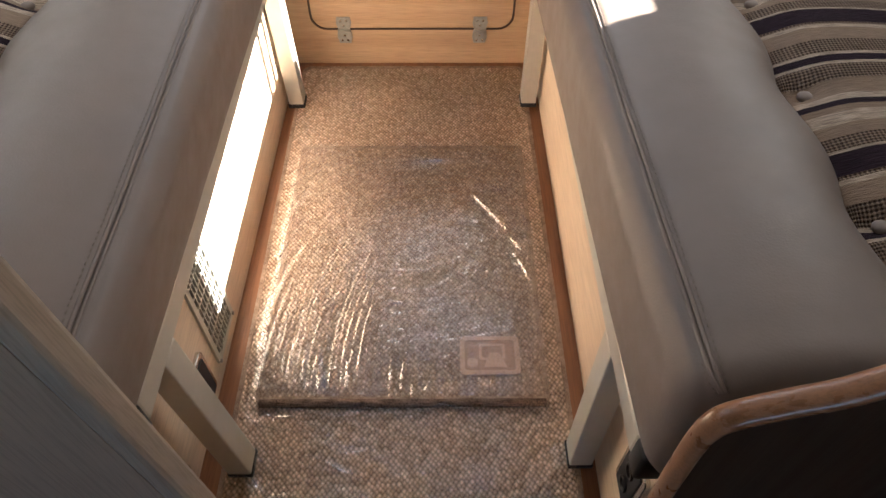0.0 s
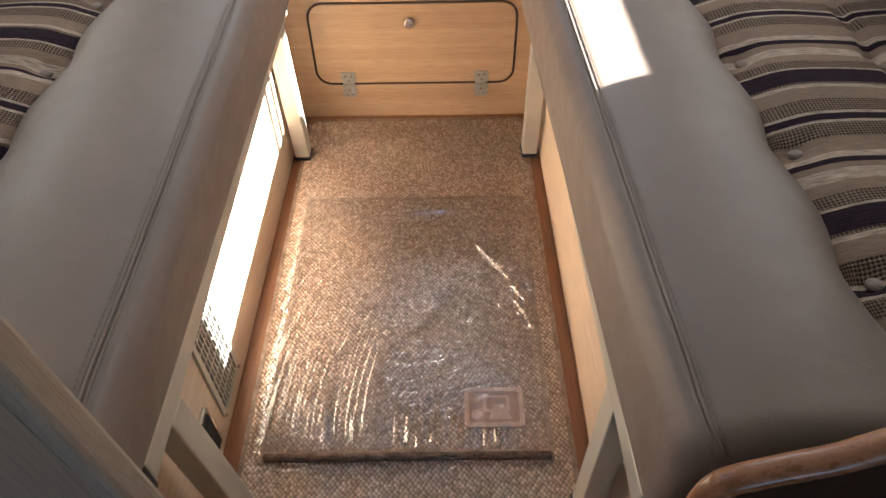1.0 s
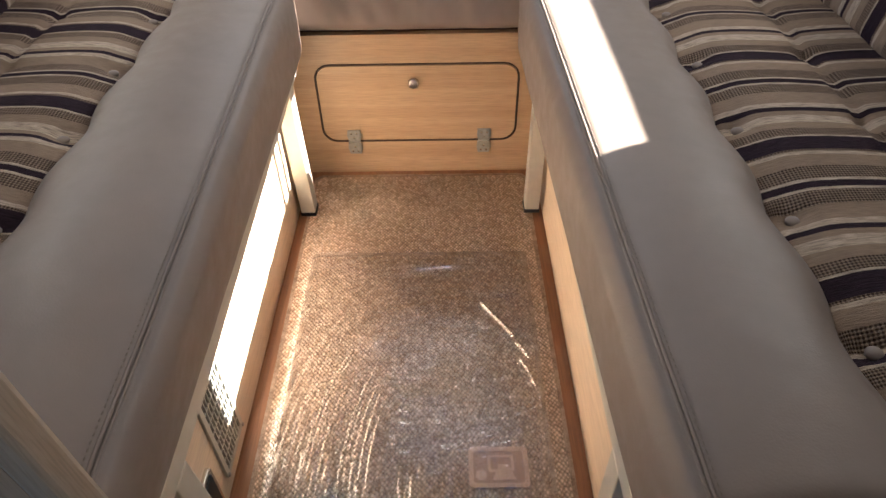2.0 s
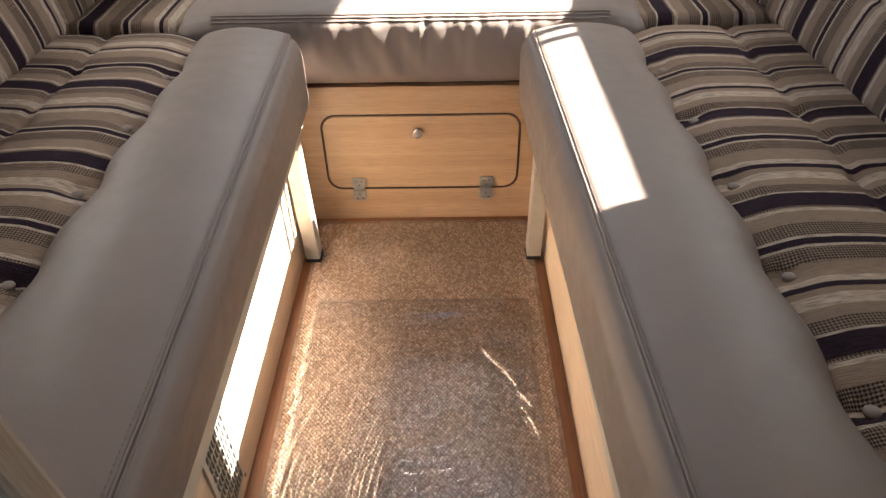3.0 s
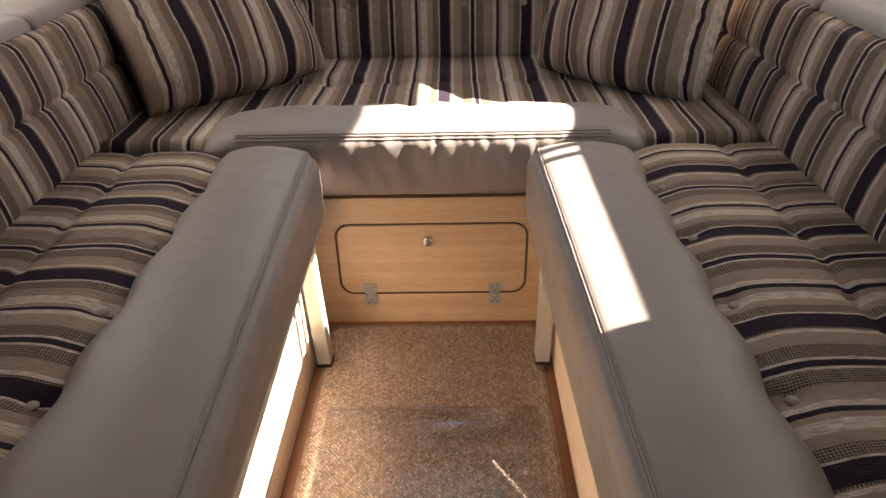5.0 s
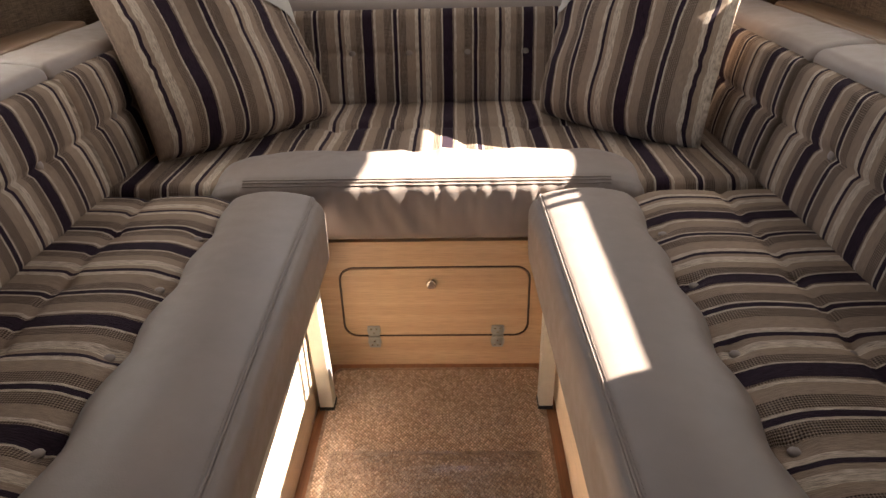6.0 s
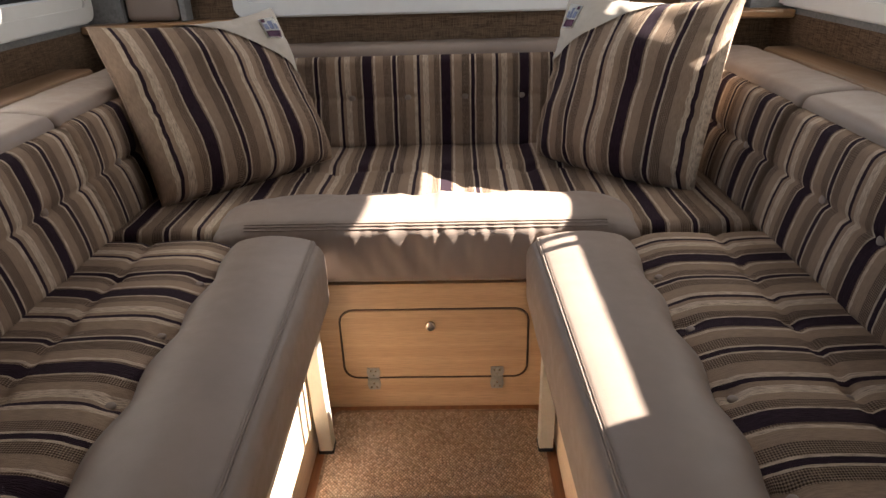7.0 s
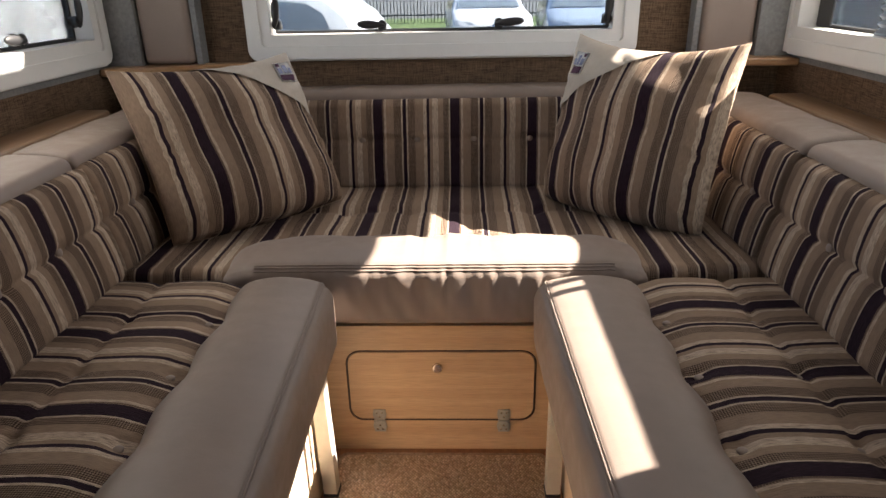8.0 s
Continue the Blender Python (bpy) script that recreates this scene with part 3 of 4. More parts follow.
circle = lambda r: [(0.435 + r * math.cos(2 * math.pi * i / 28), 0.040 + r * math.sin(2 * math.pi * i / 28)) for i in range(28)]
part("rim", ring(circle(0.026), circle(0.020), 0, -PX, -PX + 0.004), BEECH_SOLID, hole, smooth=False)
# no opening is cut: a flat dark disc paints the hole's inner shade
part("hole_shade", slab(circle(0.020), 0, -PX, -PX + 0.001), GASKET, hole, smooth=False)

# end panels near the camera
end_l = thing("end_panel", (-0.5, 0.33, 0), "tall beech partition with a pale edge strip", "partition")


def leaning(bm):
    """The free edge of the partition leans outwards a little."""
    for v in bm.verts:
        if v.co.x > -0.3:
            v.co.x -= 0.05 * (v.co.z - 0.37)
    return bm


part("board", leaning(box(-0.948, -0.1545, 0.315, 0.3345, -0.012, 1.60)), wood("brown_partition_laminate", (0.40, 0.285, 0.20), (0.32, 0.22, 0.15), 2), end_l, smooth=False)
part("edge_strip", leaning(box(-0.154, -0.137, 0.3125, 0.3375, -0.012, 1.60, 0.005)), wood("grey_beech_edge", (0.36, 0.28, 0.21), (0.30, 0.22, 0.16), 2, 0.4), end_l, "pale beech edge strip", smooth=False)


def rim_line(t):
    """The top edge of the low end panel: up at the aisle, over a shoulder, then rising outwards."""
    pts = [(0.222, 0.02), (0.219, 0.31), (0.217, 0.40), (0.2165, 0.450), (0.2195, 0.474), (0.229, 0.487), (0.255, 0.502), (0.278, 0.513), (0.300, 0.530), (0.34, 0.56), (0.42, 0.60), (0.60, 0.62), (0.945, 0.62)]
    f = t * (len(pts) - 1)
    i = min(int(f), len(pts) - 2)
    k = f - i
    p = [pts[max(0, min(len(pts) - 1, i + d))] for d in (-1, 0, 1, 2)]
    return [0.5 * (2 * p[1][c] + (p[2][c] - p[0][c]) * k + (2 * p[0][c] - 5 * p[1][c] + 4 * p[2][c] - p[3][c]) * k * k + (3 * p[1][c] - p[0][c] - 3 * p[2][c] + p[3][c]) * k ** 3) for c in (0, 1)]


end_r = thing("end_panel", (0.55, 0.31, 0), "low beech end panel, coloured dark as if in shade, with a rounded wooden rim", "partition")
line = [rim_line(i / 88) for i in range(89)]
# brown board coloured nearly black, standing in for the shade under the rim
part("board", slab(line + [(0.945, -0.012), (0.232, -0.012)], 1, 0.305, 0.317), wood("shade_dark_beech", (0.030, 0.017, 0.010), (0.020, 0.011, 0.006), 2), end_r, smooth=False)
bm = bmesh.new()
loops = []
for i, (x, z) in enumerate(line):
    a, b = line[max(0, i - 1)], line[min(88, i + 1)]
    tx, tz = b[0] - a[0], b[1] - a[1]
    ln = math.hypot(tx, tz)
    nx, nz = -tz / ln, tx / ln
    loops.append([bm.verts.new((x + nx * 0.0058 * math.cos(w), 0.311 + 0.009 * math.sin(w), z + nz * 0.0058 * math.cos(w))) for w in [2 * math.pi * j / 14 for j in range(14)]])
for a, b in zip(loops, loops[1:]):
    for j in range(14):
        bm.faces.new((a[j], a[(j + 1) % 14], b[(j + 1) % 14], b[j]))
part("rim", bm, RIM_WOOD, end_r, "rounded solid beech rim")

# ---- carpets under clear film ----


def wrinkles(x, y, seed):
    """Height of the film over the carpet: long thin folds and a crumple."""
    h = 0.0
    for k, (ang, s1, s2, amp) in enumerate(((0.9, 4, 55, 1.0), (-0.6, 5, 48, 0.7), (1.35, 3.5, 70, 0.8), (0.1, 6, 40, 0.6))):
        a = ang + 0.9 * noise.noise((x * 2.2 + seed, y * 2.2, k))
        u = x * math.cos(a) + y * math.sin(a)
        w = -x * math.sin(a) + y * math.cos(a)
        r = 1 - abs(noise.noise((u * s1 + 9 * k, w * s2, seed + k)))
        gate = max(0.0, noise.noise((x * 5 + k * 7, y * 5, seed + 3)) + 0.25)
        h += amp * gate * r ** 10
    return h


def film(parent, x0, x1, y0, y1, z, step, seed, amp, extra=None):
    nx, ny = int((x1 - x0) / step), int((y1 - y0) / step)
    vs, fs = [], []
    for j in range(ny + 1):
        for i in range(nx + 1):
            x, y = x0 + (x1 - x0) * i / nx, y0 + (y1 - y0) * j / ny
            e = min(x - x0, x1 - x, y - y0, y1 - y) + 0.005 * noise.noise((x * 30, y * 75, seed))
            h = amp * wrinkles(x, y, seed) + (extra(x, y) if extra else 0)
            vs.append((x, y, z + h - 0.006 * max(0, 1 - e / 0.008) ** 2 * max(0.0, min(1.0, 0.45 + 1.8 * noise.noise((x * 40, y * 70, seed + 9.0))))))
    for j in range(ny):
        for i in range(nx):
            a = j * (nx + 1) + i
            fs.append((a, a + 1, a + nx + 2, a + nx + 1))
    me = bpy.data.meshes.new("film")
    me.from_pydata(vs, [], fs)
    bm = bmesh.new()
    bm.from_mesh(me)
    bpy.data.meshes.remove(me)
    o = part("film", bm, FILM, parent, "clear crinkled plastic film", normals=False)
    o.visible_shadow = False
    return o


def carpet(name, label, outline, z0, z1, f_rect, seed, amp, step, extra=None, rim=0.005):
    c = thing(name, (0, (f_rect[2] + f_rect[3]) / 2, z0), label, "carpet")
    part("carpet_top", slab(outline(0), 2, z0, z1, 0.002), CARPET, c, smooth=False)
    part("binding", ring(outline(-0.0035), outline(0.0035), 2, z0, z1 + 0.0012), BINDING, c, "woven brown binding along the edge", smooth=False)
    film(c, *f_rect, z1 + 0.0055, step, seed, amp, extra)
    return c


def base_outline(d):
    pts = round_rect(-0.240 + d, 0.236 - d, -0.30 + d, 1.374 - d, 0.02, 5)
    return [(x + (0.020 * max(0, min(1, (1.0 - y) / 0.6)) if x < 0 else 0), y) for x, y in pts]


def near_folds(x, y):
    """The film is loose and crumpled in front of the mat."""
    k = max(0.0, min(1.0, (0.60 - y) / 0.08))
    a = 0.5 * noise.noise((x * 3, y * 3, 2.0))
    w = y * math.cos(a) + x * math.sin(a)
    r1 = 1 - abs(noise.noise((x * 7, w * 34, 8.1)))
    r2 = 1 - abs(noise.noise((x * 16 + y * 5, w * 52, 3.3)))
    h = k * (0.015 * r1 ** 9 + 0.010 * r2 ** 8)
    dw = (y - 0.50) - 1.1 * (x - 0.045)
    return h + 0.006 * k * math.exp(-(dw / 0.004) ** 2)


carpet("floor_carpet", "brown loop pile carpet under clear plastic film", base_outline, -0.0115, -0.006, (-0.222, 0.232, 0.20, 1.372), 1.0, 0.0034, 0.0024, near_folds)


def mat_outline(d):
    pts = round_rect(-0.201 + d, 0.206 - d, 0.567 + d, 1.094 - d, 0.006, 4)
    return [(x + 0.008 * (0.83 - y) * (1 if x < 0 else -1), y) for x, y in pts]


def mat_folds(x, y):
    """Stretched folds fanning from the edge of the mat, and two long creases."""
    u = (x + 0.20) / 0.40
    fan = max(0.0, 1 - u / 0.46) * max(0, min(1, (y - 0.56) / 0.06)) * max(0, min(1, (1.09 - y) / 0.05))
    a = 1.02 + 0.42 * (1.09 - y) / 0.5
    w = -(x + 0.2) * math.sin(a) + (y - 0.8) * math.cos(a)
    g = noise.noise((w * 85, u * 1.6, 4.2))
    h = 0.0085 * fan * max(0, 1 - abs(g) * 2.8) ** 2
    # rings of shallow folds about the middle of the mat
    rr, turn = math.hypot(x - 0.01, (y - 0.70) * 0.88), math.atan2(y - 0.70, x - 0.01)
    gate = max(0.0, min(1.0, (rr - 0.10) / 0.06)) * max(0.0, min(1.0, 0.45 + 1.7 * noise.noise((x * 9, y * 9, 6.1)))) * max(0.0, min(1.0, 0.35 + turn * 1.5))
    h += 0.0048 * gate * max(0, 1 - abs(noise.noise((rr * 62, turn * 1.5, 2.7))) * 3.2) ** 2
    front = max(0.0, 1 - (y - 0.567) / 0.11)
    h += 0.0045 * front * max(0, 1 - abs(noise.noise((x * 44 + 0.4 * y, y * 5, 7.7))) * 2.6) ** 2
    for (cx, cy, ang, ln) in ((0.150, 0.905, -1.02, 0.10), (0.187, 0.80, -1.2, 0.05), (0.02, 1.045, 0.10, 0.16), (0.15, 1.05, -0.45, 0.07)):
        du = (x - cx) * math.cos(ang) + (y - cy) * math.sin(ang)
        dw = -(x - cx) * math.sin(ang) + (y - cy) * math.cos(ang) + du * du * 0.6
        h += 0.0075 * math.exp(-(dw / 0.0030) ** 2) * max(0, 1 - (du / ln) ** 2)
    return h


loose = carpet("loose_mat", "loose brown loop pile mat wrapped in clear film", mat_outline, -0.0055, 0.008, (-0.206, 0.211, 0.571, 1.099), 5.0, 0.0022, 0.0016, mat_folds)
part("rolled_edge", tube((-0.197, 0.5655, 0.0025), (0.203, 0.5655, 0.0025), 0.0072, 14), ROPE, loose, "thick bound front edge")
pad = part("heel_badge", slab(round_rect(0.084, 0.171, 0.604, 0.668, 0.007), 2, 0.0075, 0.0102, 0.0012), PAD_SHADE, loose, "embossed brown vinyl badge", smooth=False)
part("rim", ring(round_rect(0.084, 0.171, 0.604, 0.668, 0.007), round_rect(0.091, 0.164, 0.611, 0.661, 0.004), 2, 0.010, 0.0116), PAD, pad, smooth=False)
part("emblem", ring(round_rect(0.112, 0.150, 0.628, 0.655, 0.004), round_rect(0.116, 0.146, 0.632, 0.651, 0.003), 2, 0.010, 0.0112), PAD, pad, smooth=False)
part("emblem", tube((0.102, 0.624, 0.010), (0.102, 0.624, 0.0112), 0.008, 20), PAD, pad, smooth=False)
part("emblem", slab([(0.118, 0.616), (0.152, 0.616), (0.142, 0.640), (0.128, 0.640)], 2, 0.010, 0.0113), PAD, pad, smooth=False)

# ---- seats ----
ROWS_Y = (0.49, 0.661, 0.831, 1.0, 1.172)


def side_seat(s, o_in, phase, way, label):
    """One long seat: a leather bolster along the aisle and a tufted striped pad behind it."""
    t = thing("seat_cushion", (s * 0.45, 0.84, 0.303), label, "cushion", "seat cushions")
    edge = 0.398
    y0, y1 = 0.326, 1.338
    # leather bolster
    w, l, h = 0.20, y1 - y0, 0.165
    SEAM = 0.075
    cx, cy, cz = edge - w / 2 + 0.006, (y0 + y1) / 2, 0.3035 + h / 2

    def rounded(x, y, r=0.036):
        """A point of the bolster's top, carried over its rounded edges."""
        p = Vector((x, y, h / 2))
        q = Vector([max(-(a / 2 - r), min(a / 2 - r, c)) for a, c in zip((w, l, h), p)])
        d = p - q
        return q + d.normalized() * max(abs(c) for c in d)

    def bolster(p, f):
        o, y, z = cx + p.x, cy + p.y, cz + p.z
        u = (p.x + w / 2) / w
        top = max(0, p.z / (h / 2))
        # crown, seam groove and soft dents
        z += top * (0.018 * math.sin(math.pi * min(1, max(0, u))) - 0.004)
        k = (o_in(y) - (cx - w / 2)) * (1 - u)
        rows = min(abs(y - b) for b in ROWS_Y)
        back = max(0.0, (u - 0.72) / 0.28) ** 2
        o += back * (0.003 - 0.010 * dent(rows, 0.030))
        z -= back * 0.016 * dent(rows, 0.035) * top
        z += top * 0.0014 * fold((o * 1.3, y, 0), 6) + top * 0.0005 * fold((o, y * 1.4, 3), 20)
        seam = abs(u - SEAM)
        z -= top * 0.0035 * dent(seam, 0.008) - top * 0.0018 * dent(abs(seam - 0.035), 0.012)
        face = max(0.0, 1 - u * 6)
        o += face * (0.0012 * fold((0, y * 1.2, z * 3), 9) - 0.002 * max(0, 1 - (p.z / (h / 2)) ** 2))
        low = max(0.0, min(1.0, 0.5 - p.z / h))
        o += (0.036 * max(0.0, 1.33 - y) if s < 0 else 0.004) * low ** 1.2 * max(0.0, 1 - u * 1.6)
        return Vector((s * (o + k), y, z))

    part("leather_bolster", soft_box((w, l, h), 0.036, 0.0085, bolster), LEATHER, t, "smooth taupe leather front bolster")

    def line(du):
        def at(d):
            q = rounded(-w / 2 + w * (SEAM + du), y0 + 0.0005 + d - cy)
            p = bolster(q, None)
            return (p.x, p.y, p.z + 0.0004)
        return (l - 0.001, at)
    stitches(t, line(-0.030))
    stitches(t, line(0.030))
    for du in (-0.008, 0.008):
        length, at = line(du)
        bm = bmesh.new()
        prev = None
        for i in range(181):
            c = Vector(at(length * i / 180))
            cur = [bm.verts.new(c + Vector((0.0018 * math.cos(a), 0, 0.0018 * math.sin(a)))) for a in [2 * math.pi * j / 8 for j in range(8)]]
            if prev:
                for j in range(8):
                    bm.faces.new((prev[j], prev[(j + 1) % 8], cur[(j + 1) % 8], cur[j]))
            prev = cur
        part("seam_ridge", bm, LEATHER, t)
    # striped pad
    a, b = 0.385, 0.70
    pw, ph = b - a, 0.152
    mid = 0.561

    def tuft(p, f):
        o, y, z = (a + b) / 2 + p.x, cy + p.y, 0.3035 + ph / 2 + p.z
        top = max(0, p.z / (ph / 2))
        rows = min(abs(y - r) for r in ROWS_Y)
        cols = min(abs(o - mid), abs(o - 0.408))
        d = 0.0035 * dent(rows, 0.008) * dent(cols, 0.035) + 0.0065 * dent(abs(o - mid), 0.0055) + 0.008 * dent(abs(o - 0.40), 0.016)
        d += 0.008 * math.exp(-(rows ** 2 + cols ** 2) / (2 * 0.011 ** 2))
        cell = (o - 0.40) / (mid - 0.40) if o < mid else (o - mid) / (b - mid)
        puff = 0.006 * max(0.0, 1 - (2 * cell - 1) ** 2) * (1 - 0.45 * dent(rows, 0.03))
        z += top * (0.010 - d + puff + 0.0012 * fold((o, y, 1), 14))
        y += top * 0.0008 * fold((o * 2, y * 0.6, 5), 8)
        return Vector((s * o, y, z))

    def cloth(f):
        return ((way * (cy + f.y - phase)) + 0.066 * PERIOD, f.x - f.z)
    part("striped_pad", soft_box((pw, l - 0.004, ph), 0.022, 0.0085, tuft, cloth), STRIPE, t, "tufted striped woven fabric pad")
    for y in ROWS_Y:
        for o in (0.412, mid):
            q = tuft(Vector((o - (a + b) / 2, y - cy, ph / 2)), None)
            button(t, (q.x, q.y, q.z + 0.0005), (0, 0, 1), 0.0085)
    return t


side_seat(1, lambda y: 0.2265 - 0.027 * y, 1.207, -1, "striped seat cushion with a sunlit taupe leather bolster")
side_seat(-1, lambda y: 0.160 + 0.039 * y, 1.110, 1, "striped seat cushion with a shaded taupe leather bolster")


def rear_seat():
    t = thing("seat_cushion", (0, 1.66, 0.345), "striped rear seat cushion with a gathered leather front", "cushion", "seat cushions")
    x0, x1, y0, y1, zb, h = -0.69, 0.69, 1.362, 1.975, 0.345, 0.115
    cx, cy = 0.0, (y0 + y1) / 2
    BX = (-0.32, -0.16, 0.0, 0.16, 0.32)

    def tuft(p, f):
        x, y, z = p.x, cy + p.y, zb + h / 2 + p.z
        top = max(0, p.z / (h / 2))
        rows = min(abs(x - b - 0.07) for b in BX)
        d = 0.010 * dent(abs(y - 1.745), 0.010) + 0.010 * math.exp(-(rows ** 2 + (y - 1.745) ** 2) / (2 * 0.016 ** 2)) + 0.005 * dent(rows, 0.010)
        z += top * (0.012 - d + 0.003 * fold((x, y, 8), 11))
        x += top * 0.002 * fold((x, y * 2, 5), 7)
        return Vector((x, y, z))
    part("striped_pad", soft_box((x1 - x0, y1 - y0, h), 0.022, 0.009, tuft, lambda f: (f.x - 0.03 + 0.066 * PERIOD, f.y + f.z)), STRIPE, t, "tufted striped woven fabric pad")
    for b in BX:
        q = tuft(Vector((b + 0.07, 1.745 - cy, h / 2)), None)
        button(t, (q.x, q.y, q.z + 0.002), (0, 0, 1), 0.009)
    # gathered leather bolster with a wavy back edge
    w, l, bh = 0.885, 0.20, 0.136
    bcx, bcy = -0.012, 1.352 + l / 2

    def bolster(p, f):
        x, y, z = bcx + p.x, bcy + p.y, 0.3445 + bh / 2 + p.z
        v = (p.y + l / 2) / l
        u = abs(p.x) / (w / 2)
        top = max(0, p.z / (bh / 2))
        front = max(0.0, 1 - v * 7)
        wave = min(abs(x - b) for b in (-0.36, -0.20, -0.04, 0.12, 0.28))
        y += max(0, v - 0.5) * 2 * (0.006 - 0.016 * dent(wave, 0.03) - 0.065 * max(0, (u - 0.62) / 0.38) ** 2)
        z += top * (0.016 * math.sin(math.pi * min(1, v * 0.93 + 0.05)) - 0.002) - top * 0.020 * max(0, (u - 0.8) / 0.2) ** 2
        gather = 0.7 * noise.noise((x * 60, 0.2, 1.5)) + 0.6 * noise.noise((x * 120, 0.6, 2.5))
        z += top * (0.003 * gather + 0.005 * noise.noise((x * 26, y * 3, 4.5))) * max(0, v) * max(0, 1 - u * 0.9)
        drop = max(0.0, min(1, (bh / 2 - p.z) / bh))
        y += front * (0.010 * drop * (1 - drop) * 3 * (-1) + 0.0052 * gather * math.exp(-drop * 2.6) * min(1, drop * 9) + 0.0042 * fold((x * 11 + z * 5, 0, z * 2), 3))
        seam = abs(v - 0.045)
        z -= top * 0.0012 * dent(abs(seam - 0.02), 0.012)
        return Vector((x, y, z))
    part("leather_bolster", soft_box((w, l, bh), 0.024, 0.006, bolster), LEATHER, t, "gathered taupe leather front bolster")
    for dv in (22, 36, 50):
        def at(d, dv=dv):
            r = 0.024
            q = Vector((-0.37 + d, -l / 2 + r, bh / 2 - r))
            ang = radians(90 + dv)
            p = bolster(q + Vector((0, r * math.cos(ang), r * math.sin(ang))), None)
            return (p.x, p.y, p.z)
        bm = bmesh.new()
        prev = None
        for i in range(161):
            c = Vector(at(0.74 * i / 160))
            cur = [bm.verts.new(c + Vector((0, 0.0020 * math.cos(a), 0.0020 * math.sin(a)))) for a in [2 * math.pi * j / 8 for j in range(8)]]
            if prev:
                for j in range(8):
                    bm.faces.new((prev[j], prev[(j + 1) % 8], cur[(j + 1) % 8], cur[j]))
            prev = cur
        part("piping", bm, LEATHER, t)
    return t


rear_seat()


# ---- backrests ----
def backrest(origin, width, height, thick, m, phase, way, cols, label, cap_label, split=0.52, cap_over=0.125):
    """A leaning tufted back; in its own axes x runs along the wall, y is depth away from the room, z up."""
    t = thing("backrest", origin, label, "backrest", "backrests")
    pose_m = Matrix.Translation(origin) @ m

    def tuft(p, f):
        x, y, z = p.x, p.y + thick / 2, p.z + height / 2
        face = max(0, -p.y / (thick / 2))
        rows = abs(z - height * split)
        c = min([abs(x - b) for b in cols] or [9])
        d = 0.007 * dent(rows, 0.0045) + 0.007 * math.exp(-(rows ** 2 + c ** 2) / (2 * 0.011 ** 2)) + 0.0006 * dent(c, 0.012)
        half = z / (height * split) if z < height * split else (z - height * split) / (height * (1 - split))
        y += face * (d - 0.006 * max(0.0, 1 - (2 * half - 1) ** 2) - 0.003 + 0.0006 * fold((x, z, 2), 13))
        x += face * 0.0008 * fold((x * 0.7, z * 2, 6), 9)
        return pose_m @ Vector((x, y, z))
    part("striped_front", soft_box((width, thick, height), 0.024, 0.0085, tuft, lambda f: (way * f.x - phase + 0.066 * PERIOD, f.z - f.y)), STRIPE, t, "tufted striped woven fabric face")
    for b in cols:
        q = Vector((b, 0.0070, height * split))
        button(t, pose_m @ q, m.to_3x3() @ Vector((0, -1, 0)), 0.0095)

    def cap(p, f):
        x, y, z = p.x, p.y + cap_over / 2 + 0.012, p.z + height + 0.002
        z += 0.006 * max(0, 1 - (p.y / (cap_over / 2)) ** 2) + 0.002 * fold((x, y, 4), 20) + (p.y + cap_over / 2) * 0.26
        return pose_m @ Vector((x, y, z))
    part("leather_top", soft_box((width - 0.004, cap_over, 0.034), 0.015, 0.010, cap), LEATHER, t, cap_label)
    bm = bmesh.new()
    prev = None
    for i in range(61):
        c = pose_m @ Vector((-width / 2 + 0.02 + (width - 0.04) * i / 60, 0.010, height - 0.009))
        cur = [bm.verts.new(c + Vector((0.0022 * math.cos(a), 0.0022 * math.cos(a), 0.003 * math.sin(a)))) for a in [2 * math.pi * j / 8 for j in range(8)]]
        if prev:
            for j in range(8):
                bm.faces.new((prev[j], prev[(j + 1) % 8], cur[(j + 1) % 8], cur[j]))
        prev = cur
    part("piping", bm, LEATHER, t)
    return t


LEAN = 11.0
BH = 0.25
turn_r = pose(0, 0, 0, 0, 0, -90) @ pose(0, 0, 0, -LEAN)
turn_l = pose(0, 0, 0, 0, 0, 90) @ pose(0, 0, 0, -LEAN)
turn_b = pose(0, 0, 0, -10)
lab = "striped tufted backrest with a taupe leather top"
# local x runs towards -y for the right wall and towards +y for the left wall
backrest((0.652, 0.868, 0.455), 1.06, BH, 0.10, turn_r, -(1.247 - 0.868) , 1, [-(y - 0.868) for y in (1.2, 1.03, 0.86, 0.69)], lab, "smooth taupe leather top")
backrest((0.654, 1.685, 0.455), 0.56, BH, 0.10, turn_r, -(1.50 - 1.685), 1, [-(y - 1.685) for y in (1.53, 1.69)], lab, "smooth taupe leather top")
backrest((-0.645, 0.850, 0.455), 1.02, BH, 0.10, turn_l, 1.179 - 0.850, 1, [(y - 0.850) for y in (1.205, 1.035, 0.865, 0.695)], lab, "smooth taupe leather top")
backrest((-0.650, 1.665, 0.455), 0.60, BH, 0.10, turn_l, 1.562 - 1.665, 1, [(y - 1.665) for y in (1.50, 1.67)], lab, "smooth taupe leather top")
backrest((0.0, 1.952, 0.458), 0.90, 0.262, 0.08, turn_b, 0.03, 1, (-0.235, -0.078, 0.082, 0.24), "striped tufted rear backrest with a pale leather roll", "pale leather top roll", 0.56, 0.075)


